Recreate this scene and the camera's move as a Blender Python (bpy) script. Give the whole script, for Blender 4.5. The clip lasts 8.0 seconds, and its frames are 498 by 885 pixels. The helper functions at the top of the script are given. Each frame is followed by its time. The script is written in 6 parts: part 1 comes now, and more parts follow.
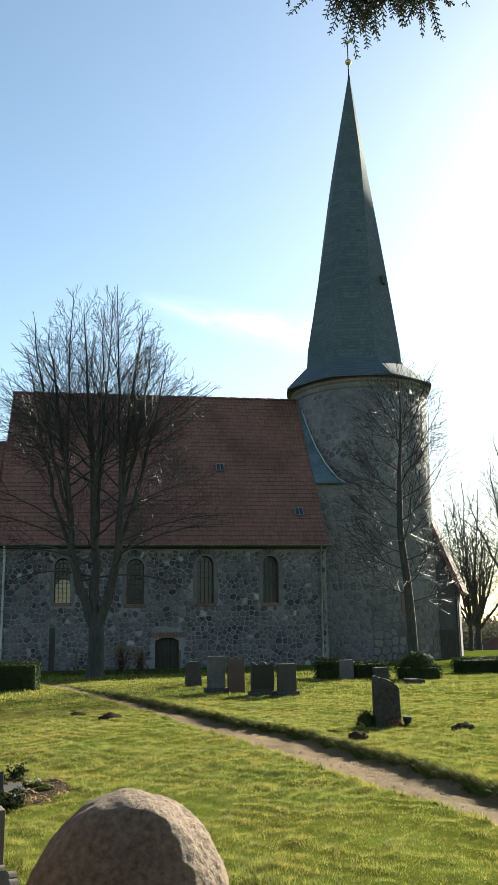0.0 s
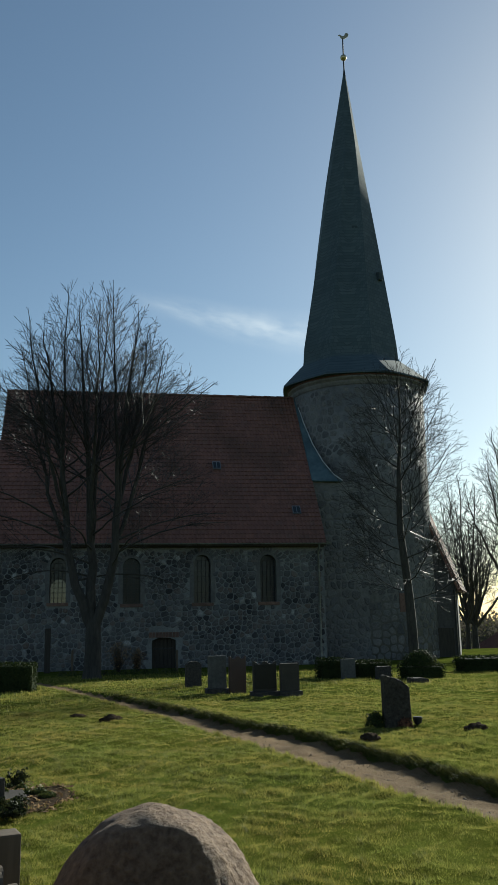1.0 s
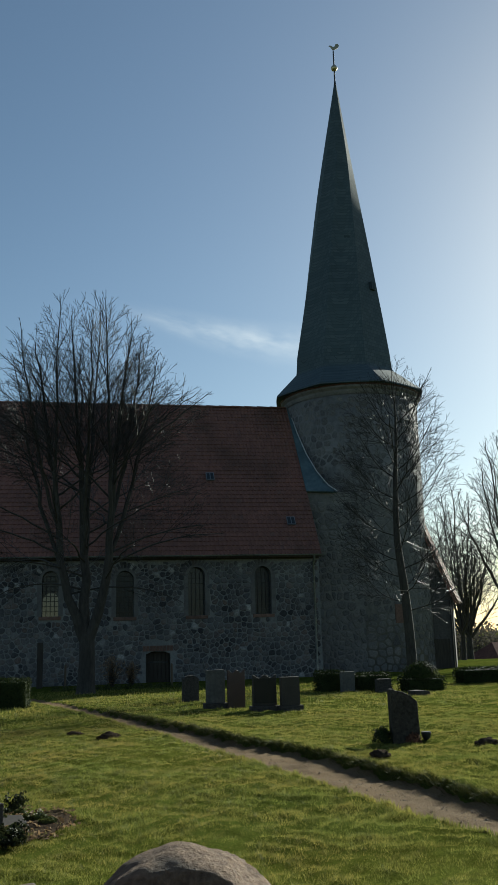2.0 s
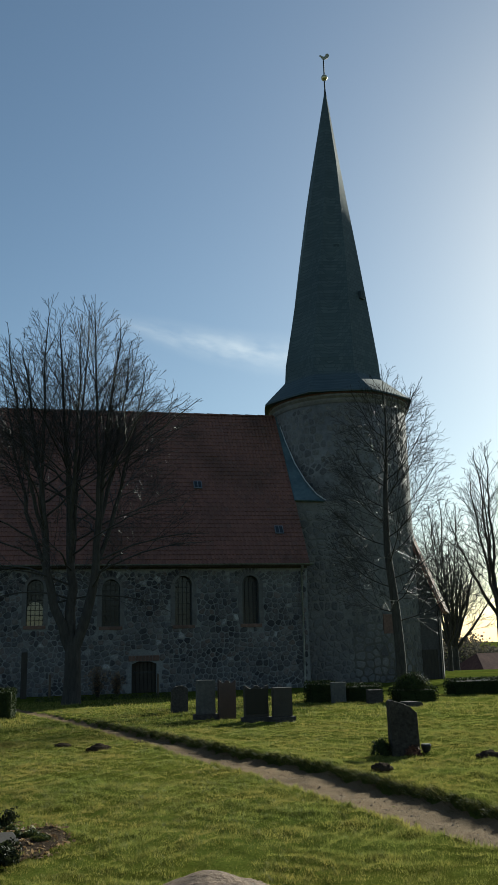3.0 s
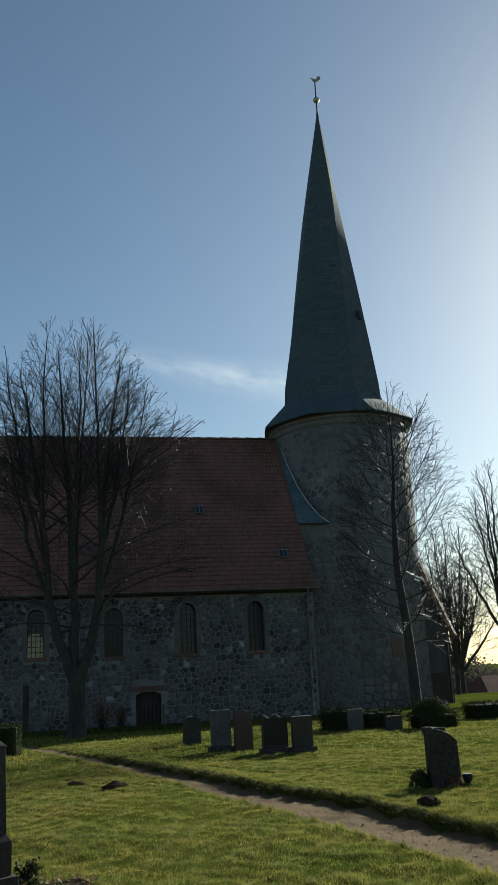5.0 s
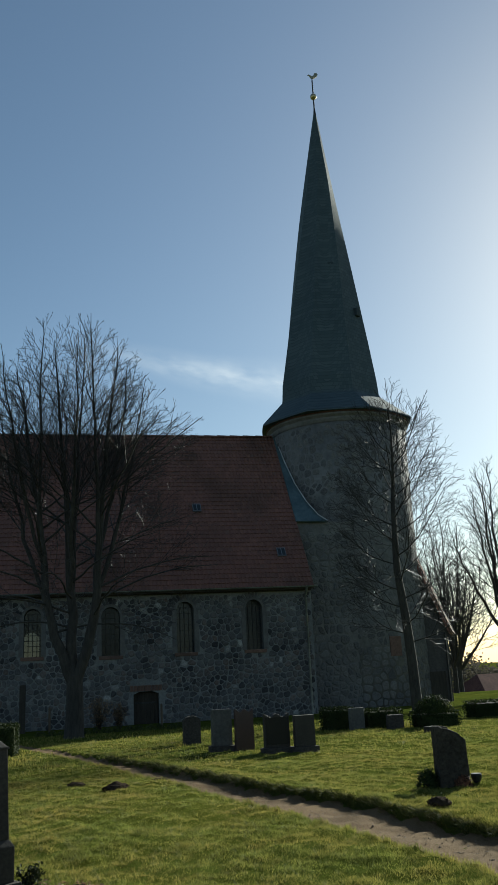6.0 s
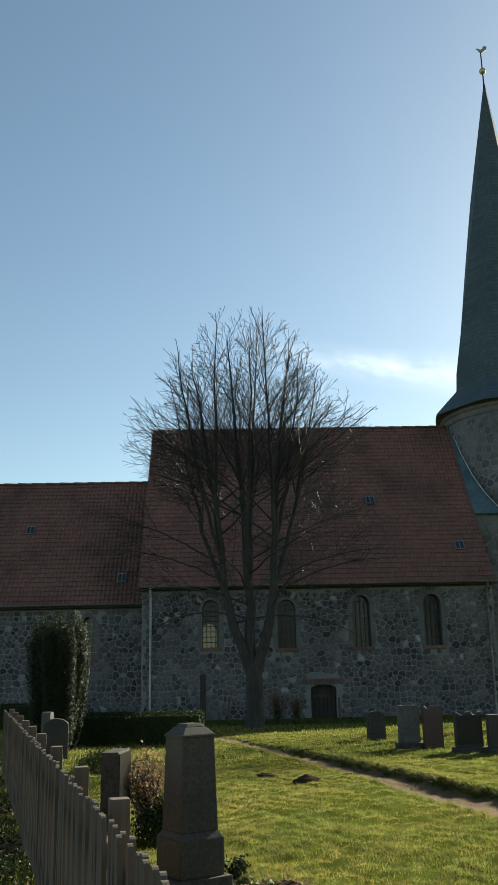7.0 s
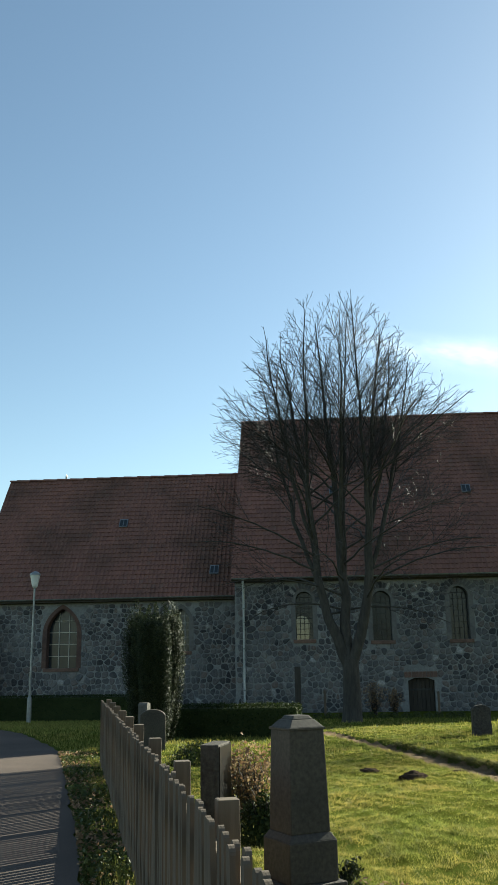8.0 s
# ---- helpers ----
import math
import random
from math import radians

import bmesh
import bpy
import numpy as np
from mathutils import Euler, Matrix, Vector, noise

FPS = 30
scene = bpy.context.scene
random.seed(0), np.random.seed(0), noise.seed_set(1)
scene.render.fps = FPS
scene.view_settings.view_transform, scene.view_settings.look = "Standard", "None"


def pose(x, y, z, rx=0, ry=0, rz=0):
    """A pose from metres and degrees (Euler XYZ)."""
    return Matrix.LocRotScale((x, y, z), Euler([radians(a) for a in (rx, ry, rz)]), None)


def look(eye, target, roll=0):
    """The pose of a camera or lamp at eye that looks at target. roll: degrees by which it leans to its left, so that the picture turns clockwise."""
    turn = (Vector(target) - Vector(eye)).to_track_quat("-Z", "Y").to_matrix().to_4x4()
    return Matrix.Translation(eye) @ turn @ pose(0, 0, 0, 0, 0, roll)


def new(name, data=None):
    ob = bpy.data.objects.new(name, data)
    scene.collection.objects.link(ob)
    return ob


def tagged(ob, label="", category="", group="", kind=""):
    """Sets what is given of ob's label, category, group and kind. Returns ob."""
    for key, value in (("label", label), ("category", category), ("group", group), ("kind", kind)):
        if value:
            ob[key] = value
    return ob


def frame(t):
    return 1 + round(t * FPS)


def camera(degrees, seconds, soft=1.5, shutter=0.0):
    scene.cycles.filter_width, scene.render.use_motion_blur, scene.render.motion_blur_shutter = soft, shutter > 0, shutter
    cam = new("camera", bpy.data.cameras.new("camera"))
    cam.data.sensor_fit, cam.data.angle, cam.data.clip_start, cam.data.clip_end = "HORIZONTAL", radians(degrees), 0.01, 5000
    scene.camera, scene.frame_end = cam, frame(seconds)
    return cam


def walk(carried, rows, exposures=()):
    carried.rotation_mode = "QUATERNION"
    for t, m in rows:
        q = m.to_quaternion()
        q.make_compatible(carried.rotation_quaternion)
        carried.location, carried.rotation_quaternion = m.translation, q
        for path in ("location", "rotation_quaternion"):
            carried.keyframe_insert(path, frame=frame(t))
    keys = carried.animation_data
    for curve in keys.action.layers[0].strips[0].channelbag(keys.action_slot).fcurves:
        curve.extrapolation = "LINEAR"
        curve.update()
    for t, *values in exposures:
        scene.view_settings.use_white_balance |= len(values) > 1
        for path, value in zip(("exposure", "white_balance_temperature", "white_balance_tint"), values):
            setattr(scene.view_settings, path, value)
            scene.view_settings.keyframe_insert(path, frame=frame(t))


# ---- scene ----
cam = camera(32.0, 8.0)
PATH = [
    (0, (-6.108, -3.645, 1.538), (-5.781, -1.714, 1.944), -0.8),
    (0.5, (-6.247, -3.416, 1.524), (-5.915, -1.486, 1.932), -0.9),
    (1, (-6.213, -3.22, 1.524), (-5.871, -1.291, 1.929), -1.1),
    (1.2, (-6.188, -3.143, 1.537), (-5.847, -1.215, 1.943), -1.2),
    (2.5, (-6.415, -2.674, 1.545), (-6.031, -0.762, 1.989), -1.6),
    (3, (-6.439, -2.495, 1.53), (-6.042, -0.588, 1.982), -1.4),
    (3.5, (-6.455, -2.257, 1.542), (-6.075, -0.353, 2.022), -2.2),
    (4, (-6.542, -2.076, 1.536), (-6.158, -0.175, 2.024), -2.5),
    (4.5, (-6.64, -1.894, 1.532), (-6.237, -0.003, 2.043), -2.7),
    (6, (-6.736, -1.465, 1.525), (-6.316, 0.423, 2.033), -2.9),
    (6.5, (-6.884, -1.317, 1.52), (-6.443, 0.561, 2.047), -3.1),
    (6.7, (-6.924, -1.216, 1.504), (-6.561, 0.677, 2.04), -2.0),
    (6.8, (-6.941, -1.148, 1.501), (-6.684, 0.764, 2.027), -1.1),
    (7, (-6.962, -0.99, 1.493), (-6.92, 0.943, 2.003), -1.2),
    (7.2, (-6.974, -0.836, 1.484), (-7.138, 1.095, 1.976), -1.5),
    (7.4, (-6.981, -0.704, 1.474), (-7.222, 1.222, 1.954), -1.9),
    (7.5, (-6.986, -0.646, 1.471), (-7.234, 1.28, 1.949), -1.8),
    (7.6, (-6.996, -0.595, 1.474), (-7.247, 1.331, 1.951), -1.9),
    (7.7, (-7.007, -0.554, 1.473), (-7.259, 1.373, 1.947), -2.0),
    (7.8, (-7.021, -0.52, 1.472), (-7.271, 1.407, 1.944), -2.0),
    (7.9, (-7.046, -0.495, 1.468), (-7.28, 1.433, 1.947), -1.5),
    (8, (-7.073, -0.473, 1.463), (-7.233, 1.458, 1.962), -0.9),
]

# the clip's own exposure drifts: bright at first, darker while the bright sky is in view, brighter at the end
EXPOSURES = [(0.0, 1.85, 6600, 0), (0.2, 1.6, 6500, 0), (0.4, 1.08, 6300, -1), (0.6, 0.74, 6200, -1), (0.9, 0.66, 6100, -2), (1.2, 0.6, 6100, -2), (2.5, 0.58, 6100, -2), (3.6, 0.67, 6100, -2), (4.0, 0.67, 6050, -2), (4.5, 0.52, 6050, -2), (6.0, 0.6, 6050, -2), (6.5, 0.48, 6050, -2), (6.7, 0.62, 6200, -2), (6.9, 1.2, 6800, -2), (7.1, 1.42, 6650, -3), (7.4, 1.48, 6450, -4), (8.0, 1.63, 6550, -4)]
walk(cam, [(t, look(eye, target, roll)) for t, eye, target, roll in PATH], EXPOSURES)

# ---- light ----
SUN_EL, SUN_AZ = radians(24), radians(44)
world = bpy.data.worlds.new("world")
scene.world = world
world.use_nodes = True
wn = world.node_tree
sky = wn.nodes.new("ShaderNodeTexSky")
sky.sky_type = "NISHITA"
sky.sun_disc = False
sky.altitude = 500
sky.sun_elevation, sky.sun_rotation = SUN_EL, SUN_AZ
sky.air_density, sky.dust_density, sky.ozone_density = 1.0, 0.7, 0.65
wn.nodes["Background"].inputs["Strength"].default_value = 0.063
wn.links.new(sky.outputs["Color"], wn.nodes["Background"].inputs["Color"])
sun_way = Vector((math.sin(SUN_AZ) * math.cos(SUN_EL), math.cos(SUN_AZ) * math.cos(SUN_EL), math.sin(SUN_EL)))
sun_data = bpy.data.lights.new("sun", "SUN")
sun_data.energy, sun_data.angle, sun_data.color = 5.0, radians(0.53), (1.0, 0.93, 0.82)
sun = new("sun", sun_data)
sun.matrix_world = look(sun_way * 80, (0, 0, 0))


# ---- materials ----
def mat_new(name):
    m = bpy.data.materials.new(name)
    m.use_nodes = True
    return m, m.node_tree, m.node_tree.nodes["Principled BSDF"]


def ramp(nt, src, stops):
    r = nt.nodes.new("ShaderNodeValToRGB")
    els = r.color_ramp.elements
    while len(els) < len(stops):
        els.new(0.5)
    for e, (p, c) in zip(els, stops):
        e.position, e.color = p, (*c, 1)
    nt.links.new(src, r.inputs["Fac"])
    return r.outputs["Color"]


def noise_tex(nt, scale, detail=4, rough=0.6, coord="Object", stretch=None):
    tc = nt.nodes.new("ShaderNodeTexCoord")
    n = nt.nodes.new("ShaderNodeTexNoise")
    n.inputs["Scale"].default_value, n.inputs["Detail"].default_value, n.inputs["Roughness"].default_value = scale, detail, rough
    src = tc.outputs[coord]
    if stretch:
        mp = nt.nodes.new("ShaderNodeMapping")
        mp.inputs["Scale"].default_value = stretch
        nt.links.new(src, mp.inputs["Vector"])
        src = mp.outputs["Vector"]
    nt.links.new(src, n.inputs["Vector"])
    return n.outputs["Fac"]


def mix(nt, a, b, fac, mode="MIX"):
    m = nt.nodes.new("ShaderNodeMix")
    m.data_type, m.blend_type = "RGBA", mode
    for sock, v in ((m.inputs[6], a), (m.inputs[7], b), (m.inputs[0], fac)):
        if isinstance(v, (int, float)):
            sock.default_value = v
        elif isinstance(v, tuple):
            sock.default_value = (*v, 1)
        else:
            nt.links.new(v, sock)
    return m.outputs[2]


def bump(nt, b, height, strength=0.4, dist=0.02):
    n = nt.nodes.new("ShaderNodeBump")
    n.inputs["Strength"].default_value, n.inputs["Distance"].default_value = strength, dist
    nt.links.new(height, n.inputs["Height"])
    nt.links.new(n.outputs["Normal"], b.inputs["Normal"])


def surface(name, c1, c2, scale=6.0, rough=0.8, big=0.6, bump_s=0.4, bump_d=0.02, metal=0.0, vary=0.0, spec=0.4, stretch=None, island=False):
    """Two colours mixed by fine grain and large stains; vary: spread of brightness from piece to piece."""
    m, nt, b = mat_new(name)
    fine = noise_tex(nt, scale, 6, 0.65, stretch=stretch)
    large = noise_tex(nt, big, 3, 0.55)
    col = ramp(nt, fine, [(0.3, c1), (0.7, c2)])
    shade = ramp(nt, large, [(0.3, (0.72, 0.72, 0.72)), (0.7, (1.12, 1.1, 1.06))])
    col = mix(nt, col, shade, 1.0, "MULTIPLY")
    if vary:
        if island:
            r = nt.nodes.new("ShaderNodeNewGeometry").outputs["Random Per Island"]
        else:
            r = nt.nodes.new("ShaderNodeObjectInfo").outputs["Random"]
        lo, hi = 1 - vary, 1 + vary
        col = mix(nt, col, ramp(nt, r, [(0, (lo, lo, lo)), (1, (hi, hi * 0.97, hi * 0.94))]), 1.0, "MULTIPLY")
    nt.links.new(col, b.inputs["Base Color"])
    b.inputs["Roughness"].default_value, b.inputs["Metallic"].default_value = rough, metal
    b.inputs["Specular IOR Level"].default_value = spec
    if bump_s:
        bump(nt, b, fine, bump_s, bump_d)
    return m


def leafy(name, c1, c2, trans=0.45, rough=0.5, scale=0.8, patchy=0.7, hue=0.0, spec=0.08):
    """Leaves or blades: some of the light goes through them; each one differs a little."""
    m, nt, b = mat_new(name)
    r = nt.nodes.new("ShaderNodeNewGeometry").outputs["Random Per Island"]
    col = ramp(nt, r, [(0.0, c1), (1.0, c2)])
    if hue:
        col = mix(nt, col, ramp(nt, noise_tex(nt, hue, 5, 0.65), [(0.38, (0.84, 0.95, 0.8)), (0.62, (1.12, 1.0, 0.95))]), 1.0, "MULTIPLY")
    large = noise_tex(nt, scale, 3)
    col = mix(nt, col, ramp(nt, large, [(0.35, (patchy, patchy + 0.02, patchy * 0.86)), (0.65, (1.15, 1.1, 1.0))]), 1.0, "MULTIPLY")
    nt.links.new(col, b.inputs["Base Color"])
    b.inputs["Roughness"].default_value = rough
    b.inputs["Specular IOR Level"].default_value = spec
    t = nt.nodes.new("ShaderNodeBsdfTranslucent")
    nt.links.new(mix(nt, col, (1.0, 0.95, 0.35), 0.25, "MULTIPLY"), t.inputs["Color"])
    mx = nt.nodes.new("ShaderNodeMixShader")
    mx.inputs["Fac"].default_value = trans
    nt.links.new(b.outputs["BSDF"], mx.inputs[1])
    nt.links.new(t.outputs["BSDF"], mx.inputs[2])
    nt.links.new(mx.outputs["Shader"], nt.nodes["Material Output"].inputs["Surface"])
    return m


def stone_mat(name, island, flush=False):
    """Fieldstones of many granites: grey, blue-grey, brown and reddish; flush: half hidden under old lime wash."""
    m, nt, b = mat_new(name)
    if island:
        r = nt.nodes.new("ShaderNodeNewGeometry").outputs["Random Per Island"]
    else:
        r = nt.nodes.new("ShaderNodeObjectInfo").outputs["Random"]
    base = ramp(nt, r, [(0.0, (0.03, 0.03, 0.034)), (0.25, (0.06, 0.058, 0.062)), (0.5, (0.11, 0.1, 0.098)), (0.72, (0.075, 0.075, 0.082)), (0.9, (0.13, 0.1, 0.088)), (0.97, (0.17, 0.16, 0.155)), (1.0, (0.34, 0.33, 0.32))] if not flush else [(0.0, (0.085, 0.082, 0.084)), (0.5, (0.125, 0.118, 0.116)), (0.85, (0.16, 0.148, 0.142)), (1.0, (0.07, 0.067, 0.07))])
    fine = noise_tex(nt, 14, 6, 0.7)
    col = mix(nt, base, ramp(nt, fine, [(0.3, (0.55, 0.55, 0.55)), (0.7, (1.45, 1.45, 1.45))]), 1.0, "MULTIPLY")
    # old lime wash clings to some stretches of the wall
    geo = nt.nodes.new("ShaderNodeNewGeometry")
    wash = nt.nodes.new("ShaderNodeTexNoise")
    wash.inputs["Scale"].default_value, wash.inputs["Detail"].default_value = 0.55, 6
    nt.links.new(geo.outputs["Position"], wash.inputs["Vector"])
    col = mix(nt, col, (0.19, 0.188, 0.188), ramp(nt, wash.outputs["Fac"], [(0.45, (0.0, 0.0, 0.0)), (0.7, (0.6, 0.6, 0.6))]))
    nt.links.new(col, b.inputs["Base Color"])
    b.inputs["Roughness"].default_value = 0.8
    b.inputs["Specular IOR Level"].default_value = 0.25
    bump(nt, b, fine, 0.5, 0.02)
    return m


def tile_mat(name, island):
    m, nt, b = mat_new(name)
    if island:
        r = nt.nodes.new("ShaderNodeNewGeometry").outputs["Random Per Island"]
    else:
        r = nt.nodes.new("ShaderNodeObjectInfo").outputs["Random"]
    base = ramp(nt, r, [(0.0, (0.18, 0.088, 0.072)), (0.5, (0.2, 0.096, 0.077)), (0.9, (0.218, 0.105, 0.083)), (1.0, (0.185, 0.1, 0.083))])
    tc = nt.nodes.new("ShaderNodeNewGeometry")
    n = nt.nodes.new("ShaderNodeTexNoise")
    n.inputs["Scale"].default_value, n.inputs["Detail"].default_value = 0.35, 5
    nt.links.new(tc.outputs["Position"], n.inputs["Vector"])
    soot = ramp(nt, n.outputs["Fac"], [(0.32, (0.55, 0.62, 0.58)), (0.5, (0.92, 0.93, 0.9)), (0.68, (1.1, 1.06, 1.02))])
    col = mix(nt, base, soot, 1.0, "MULTIPLY")
    fine = noise_tex(nt, 30, 4)
    col = mix(nt, col, ramp(nt, fine, [(0.3, (0.75, 0.75, 0.75)), (0.7, (1.2, 1.2, 1.2))]), 1.0, "MULTIPLY")
    nt.links.new(col, b.inputs["Base Color"])
    b.inputs["Roughness"].default_value = 0.75
    b.inputs["Specular IOR Level"].default_value = 0.2
    bump(nt, b, fine, 0.3, 0.01)
    return m


def slate_mat():
    m, nt, b = mat_new("slate")
    tc = nt.nodes.new("ShaderNodeTexCoord")
    br = nt.nodes.new("ShaderNodeTexBrick")
    br.inputs["Scale"].default_value = 1.0
    for key, v in (("Brick Width", 0.3), ("Row Height", 0.22), ("Mortar Size", 0.012), ("Bias", 0.0)):
        br.inputs[key].default_value = v
    br.inputs["Color1"].default_value, br.inputs["Color2"].default_value = (0.06, 0.082, 0.096, 1), (0.082, 0.106, 0.122, 1)
    br.inputs["Mortar"].default_value = (0.05, 0.064, 0.075, 1)
    nt.links.new(tc.outputs["UV"], br.inputs["Vector"])
    large = noise_tex(nt, 0.5, 5, 0.6, stretch=(1, 1, 0.3))
    col = mix(nt, br.outputs["Color"], ramp(nt, large, [(0.3, (0.85, 0.88, 0.9)), (0.7, (1.15, 1.14, 1.1))]), 1.0, "MULTIPLY")
    nt.links.new(col, b.inputs["Base Color"])
    b.inputs["Roughness"].default_value = 0.75
    b.inputs["Specular IOR Level"].default_value = 0.13
    bump(nt, b, br.outputs["Fac"], 0.25, 0.01)
    return m


def lawn_mat():
    m, nt, b = mat_new("lawn_soil")
    fine = noise_tex(nt, 40, 6, 0.7)
    mid = noise_tex(nt, 2.2, 5, 0.6)
    large = noise_tex(nt, 0.25, 3)
    col = ramp(nt, fine, [(0.3, (0.045, 0.058, 0.014)), (0.7, (0.115, 0.138, 0.036))])
    col = mix(nt, col, ramp(nt, mid, [(0.35, (0.75, 0.7, 0.55)), (0.65, (1.15, 1.15, 1.0))]), 1.0, "MULTIPLY")
    col = mix(nt, col, ramp(nt, large, [(0.35, (0.8, 0.85, 0.75)), (0.7, (1.2, 1.1, 0.9))]), 1.0, "MULTIPLY")
    nt.links.new(col, b.inputs["Base Color"])
    b.inputs["Roughness"].default_value = 0.9
    b.inputs["Specular IOR Level"].default_value = 0.0
    bump(nt, b, fine, 0.8, 0.04)
    return m


def glass_mat():
    """Old greenish panes: some light passes, some is mirrored."""
    m, nt, b = mat_new("leaded_glass")
    b.inputs["Base Color"].default_value = (0.03, 0.035, 0.04, 1)
    b.inputs["Roughness"].default_value = 0.15
    b.inputs["Specular IOR Level"].default_value = 0.3
    n = noise_tex(nt, 5, 2)
    bump(nt, b, n, 0.2, 0.01)
    t = nt.nodes.new("ShaderNodeBsdfTransparent")
    t.inputs["Color"].default_value = (0.8, 0.85, 0.82, 1)
    mx = nt.nodes.new("ShaderNodeMixShader")
    mx.inputs["Fac"].default_value = 0.05
    nt.links.new(b.outputs["BSDF"], mx.inputs[1])
    nt.links.new(t.outputs["BSDF"], mx.inputs[2])
    nt.links.new(mx.outputs["Shader"], nt.nodes["Material Output"].inputs["Surface"])
    return m


M_LAWN = lawn_mat()
M_GRASS = leafy("grass_blades", (0.135, 0.152, 0.05), (0.37, 0.35, 0.125), 0.52, 0.55, 7.0, 0.5, 0.9, 0.14)
# much darker and less translucent than the lawn's blades
M_GRASS_BANK = leafy("bank_grass", (0.035, 0.045, 0.014), (0.11, 0.11, 0.038), 0.25, 0.7)
M_IVY = leafy("ivy", (0.035, 0.055, 0.018), (0.12, 0.13, 0.05), 0.25, 0.4)
M_YEW = leafy("yew_needles", (0.014, 0.022, 0.013), (0.055, 0.064, 0.034), 0.2, 0.45)
M_HEDGE = leafy("hedge_leaves", (0.012, 0.024, 0.01), (0.045, 0.058, 0.022), 0.2, 0.6)
M_DRYLEAF = leafy("dry_leaves", (0.17, 0.1, 0.068), (0.38, 0.27, 0.19), 0.35, 0.6)
M_THUJA = leafy("conifer_sprays", (0.02, 0.035, 0.015), (0.07, 0.075, 0.03), 0.3, 0.5)
M_BARK = surface("bark", (0.026, 0.023, 0.02), (0.068, 0.06, 0.052), 12, 0.9, 1.2, 0.8, 0.03, stretch=(1, 1, 0.25))
M_TWIG = surface("twigs", (0.013, 0.011, 0.0095), (0.034, 0.028, 0.024), 8, 0.5, 0.7, 0.0, spec=0.35)
M_GRAVEL = surface("gravel_path", (0.115, 0.075, 0.039), (0.235, 0.16, 0.09), 60, 0.95, 0.8, 0.8, 0.02, spec=0.08)
M_ROAD = surface("asphalt", (0.064, 0.05, 0.044), (0.138, 0.11, 0.096), 90, 0.95, 0.5, 0.5, 0.008, spec=0.08)
M_MORTAR = surface("lime_mortar", (0.15, 0.15, 0.152), (0.26, 0.26, 0.26), 9, 0.9, 0.5, 0.5, 0.03)
M_PLASTER = surface("weathered_render", (0.12, 0.115, 0.114), (0.2, 0.191, 0.187), 4, 0.9, 0.45, 0.6, 0.04)
M_STONE = stone_mat("fieldstone", False)
M_STONE_S = stone_mat("fieldstone_small", True)
M_STONE_T = stone_mat("limewashed_fieldstone", True, True)
M_BRICK = surface("old_brick", (0.11, 0.065, 0.052), (0.19, 0.115, 0.092), 8, 0.85, 1.0, 0.5, 0.02, vary=0.15)
# a darker brown than old_brick
M_BRICK_DARK = surface("dark_brown_brick", (0.07, 0.04, 0.033), (0.13, 0.075, 0.06), 8, 0.85, 1.0, 0.5, 0.02)
M_TILE = tile_mat("clay_tile", False)
M_TILE_S = tile_mat("clay_tiles_rest", True)
M_SLATE = slate_mat()
M_COPPER = surface("copper_patina", (0.07, 0.11, 0.13), (0.13, 0.18, 0.2), 4, 0.55, 0.8, 0.2, 0.01, metal=0.3)
# dark porch masonry, its colour lowered further to carry the tower's shade
M_DARKWALL = surface("shade_toned_masonry", (0.055, 0.05, 0.05), (0.11, 0.1, 0.098), 7, 0.9, 0.5, 0.6, 0.03)
M_DARKROOF = surface("old_dark_tiles", (0.09, 0.045, 0.038), (0.15, 0.075, 0.06), 3, 0.95, 0.5, 0.3, spec=0.05)
M_EAVES = surface("eaves_paint", (0.05, 0.022, 0.018), (0.09, 0.04, 0.032), 8, 0.7, 1.0, 0.1)
M_JAMB = surface("dressed_jamb", (0.1, 0.096, 0.094), (0.165, 0.158, 0.154), 7, 0.9, 0.8, 0.4, 0.02)
M_LEAD = surface("zinc", (0.18, 0.19, 0.2), (0.3, 0.31, 0.32), 8, 0.45, 1.0, 0.1, 0.01, metal=0.7)
M_ZINC = surface("weathered_zinc", (0.38, 0.39, 0.4), (0.55, 0.56, 0.57), 8, 0.6, 1.0, 0.1, 0.01, metal=0.15)
M_WOODDARK = surface("dark_boards", (0.025, 0.02, 0.016), (0.06, 0.05, 0.04), 10, 0.8, 0.6, 0.5, 0.02, stretch=(1, 1, 0.12))
M_WOODGREY = surface("weathered_wood", (0.085, 0.062, 0.044), (0.155, 0.117, 0.084), 18, 0.85, 1.5, 0.5, 0.008, vary=0.1, stretch=(1, 1, 0.1))
M_GLASS = glass_mat()
M_FRAME = surface("window_frame_paint", (0.42, 0.40, 0.36), (0.52, 0.5, 0.46), 10, 0.6, 1.0, 0.1)
M_GOLD = surface("gilded_copper", (0.4, 0.34, 0.2), (0.56, 0.48, 0.3), 10, 0.4, 1.0, 0.05, metal=1.0)
M_IRON = surface("dark_iron", (0.03, 0.03, 0.032), (0.06, 0.06, 0.06), 10, 0.5, 1.0, 0.1, metal=0.6)
M_BOULDER = surface("granite_boulder", (0.1, 0.057, 0.033), (0.3, 0.195, 0.122), 30, 0.85, 2.2, 1.0, 0.04)
M_GRANITE = surface("dark_granite", (0.034, 0.029, 0.025), (0.072, 0.062, 0.052), 40, 0.62, 2.0, 0.2, 0.005, spec=0.22)
M_GRANITE_ROUGH = surface("rough_granite", (0.035, 0.03, 0.027), (0.088, 0.077, 0.067), 22, 0.85, 2.0, 0.8, 0.02, spec=0.2)
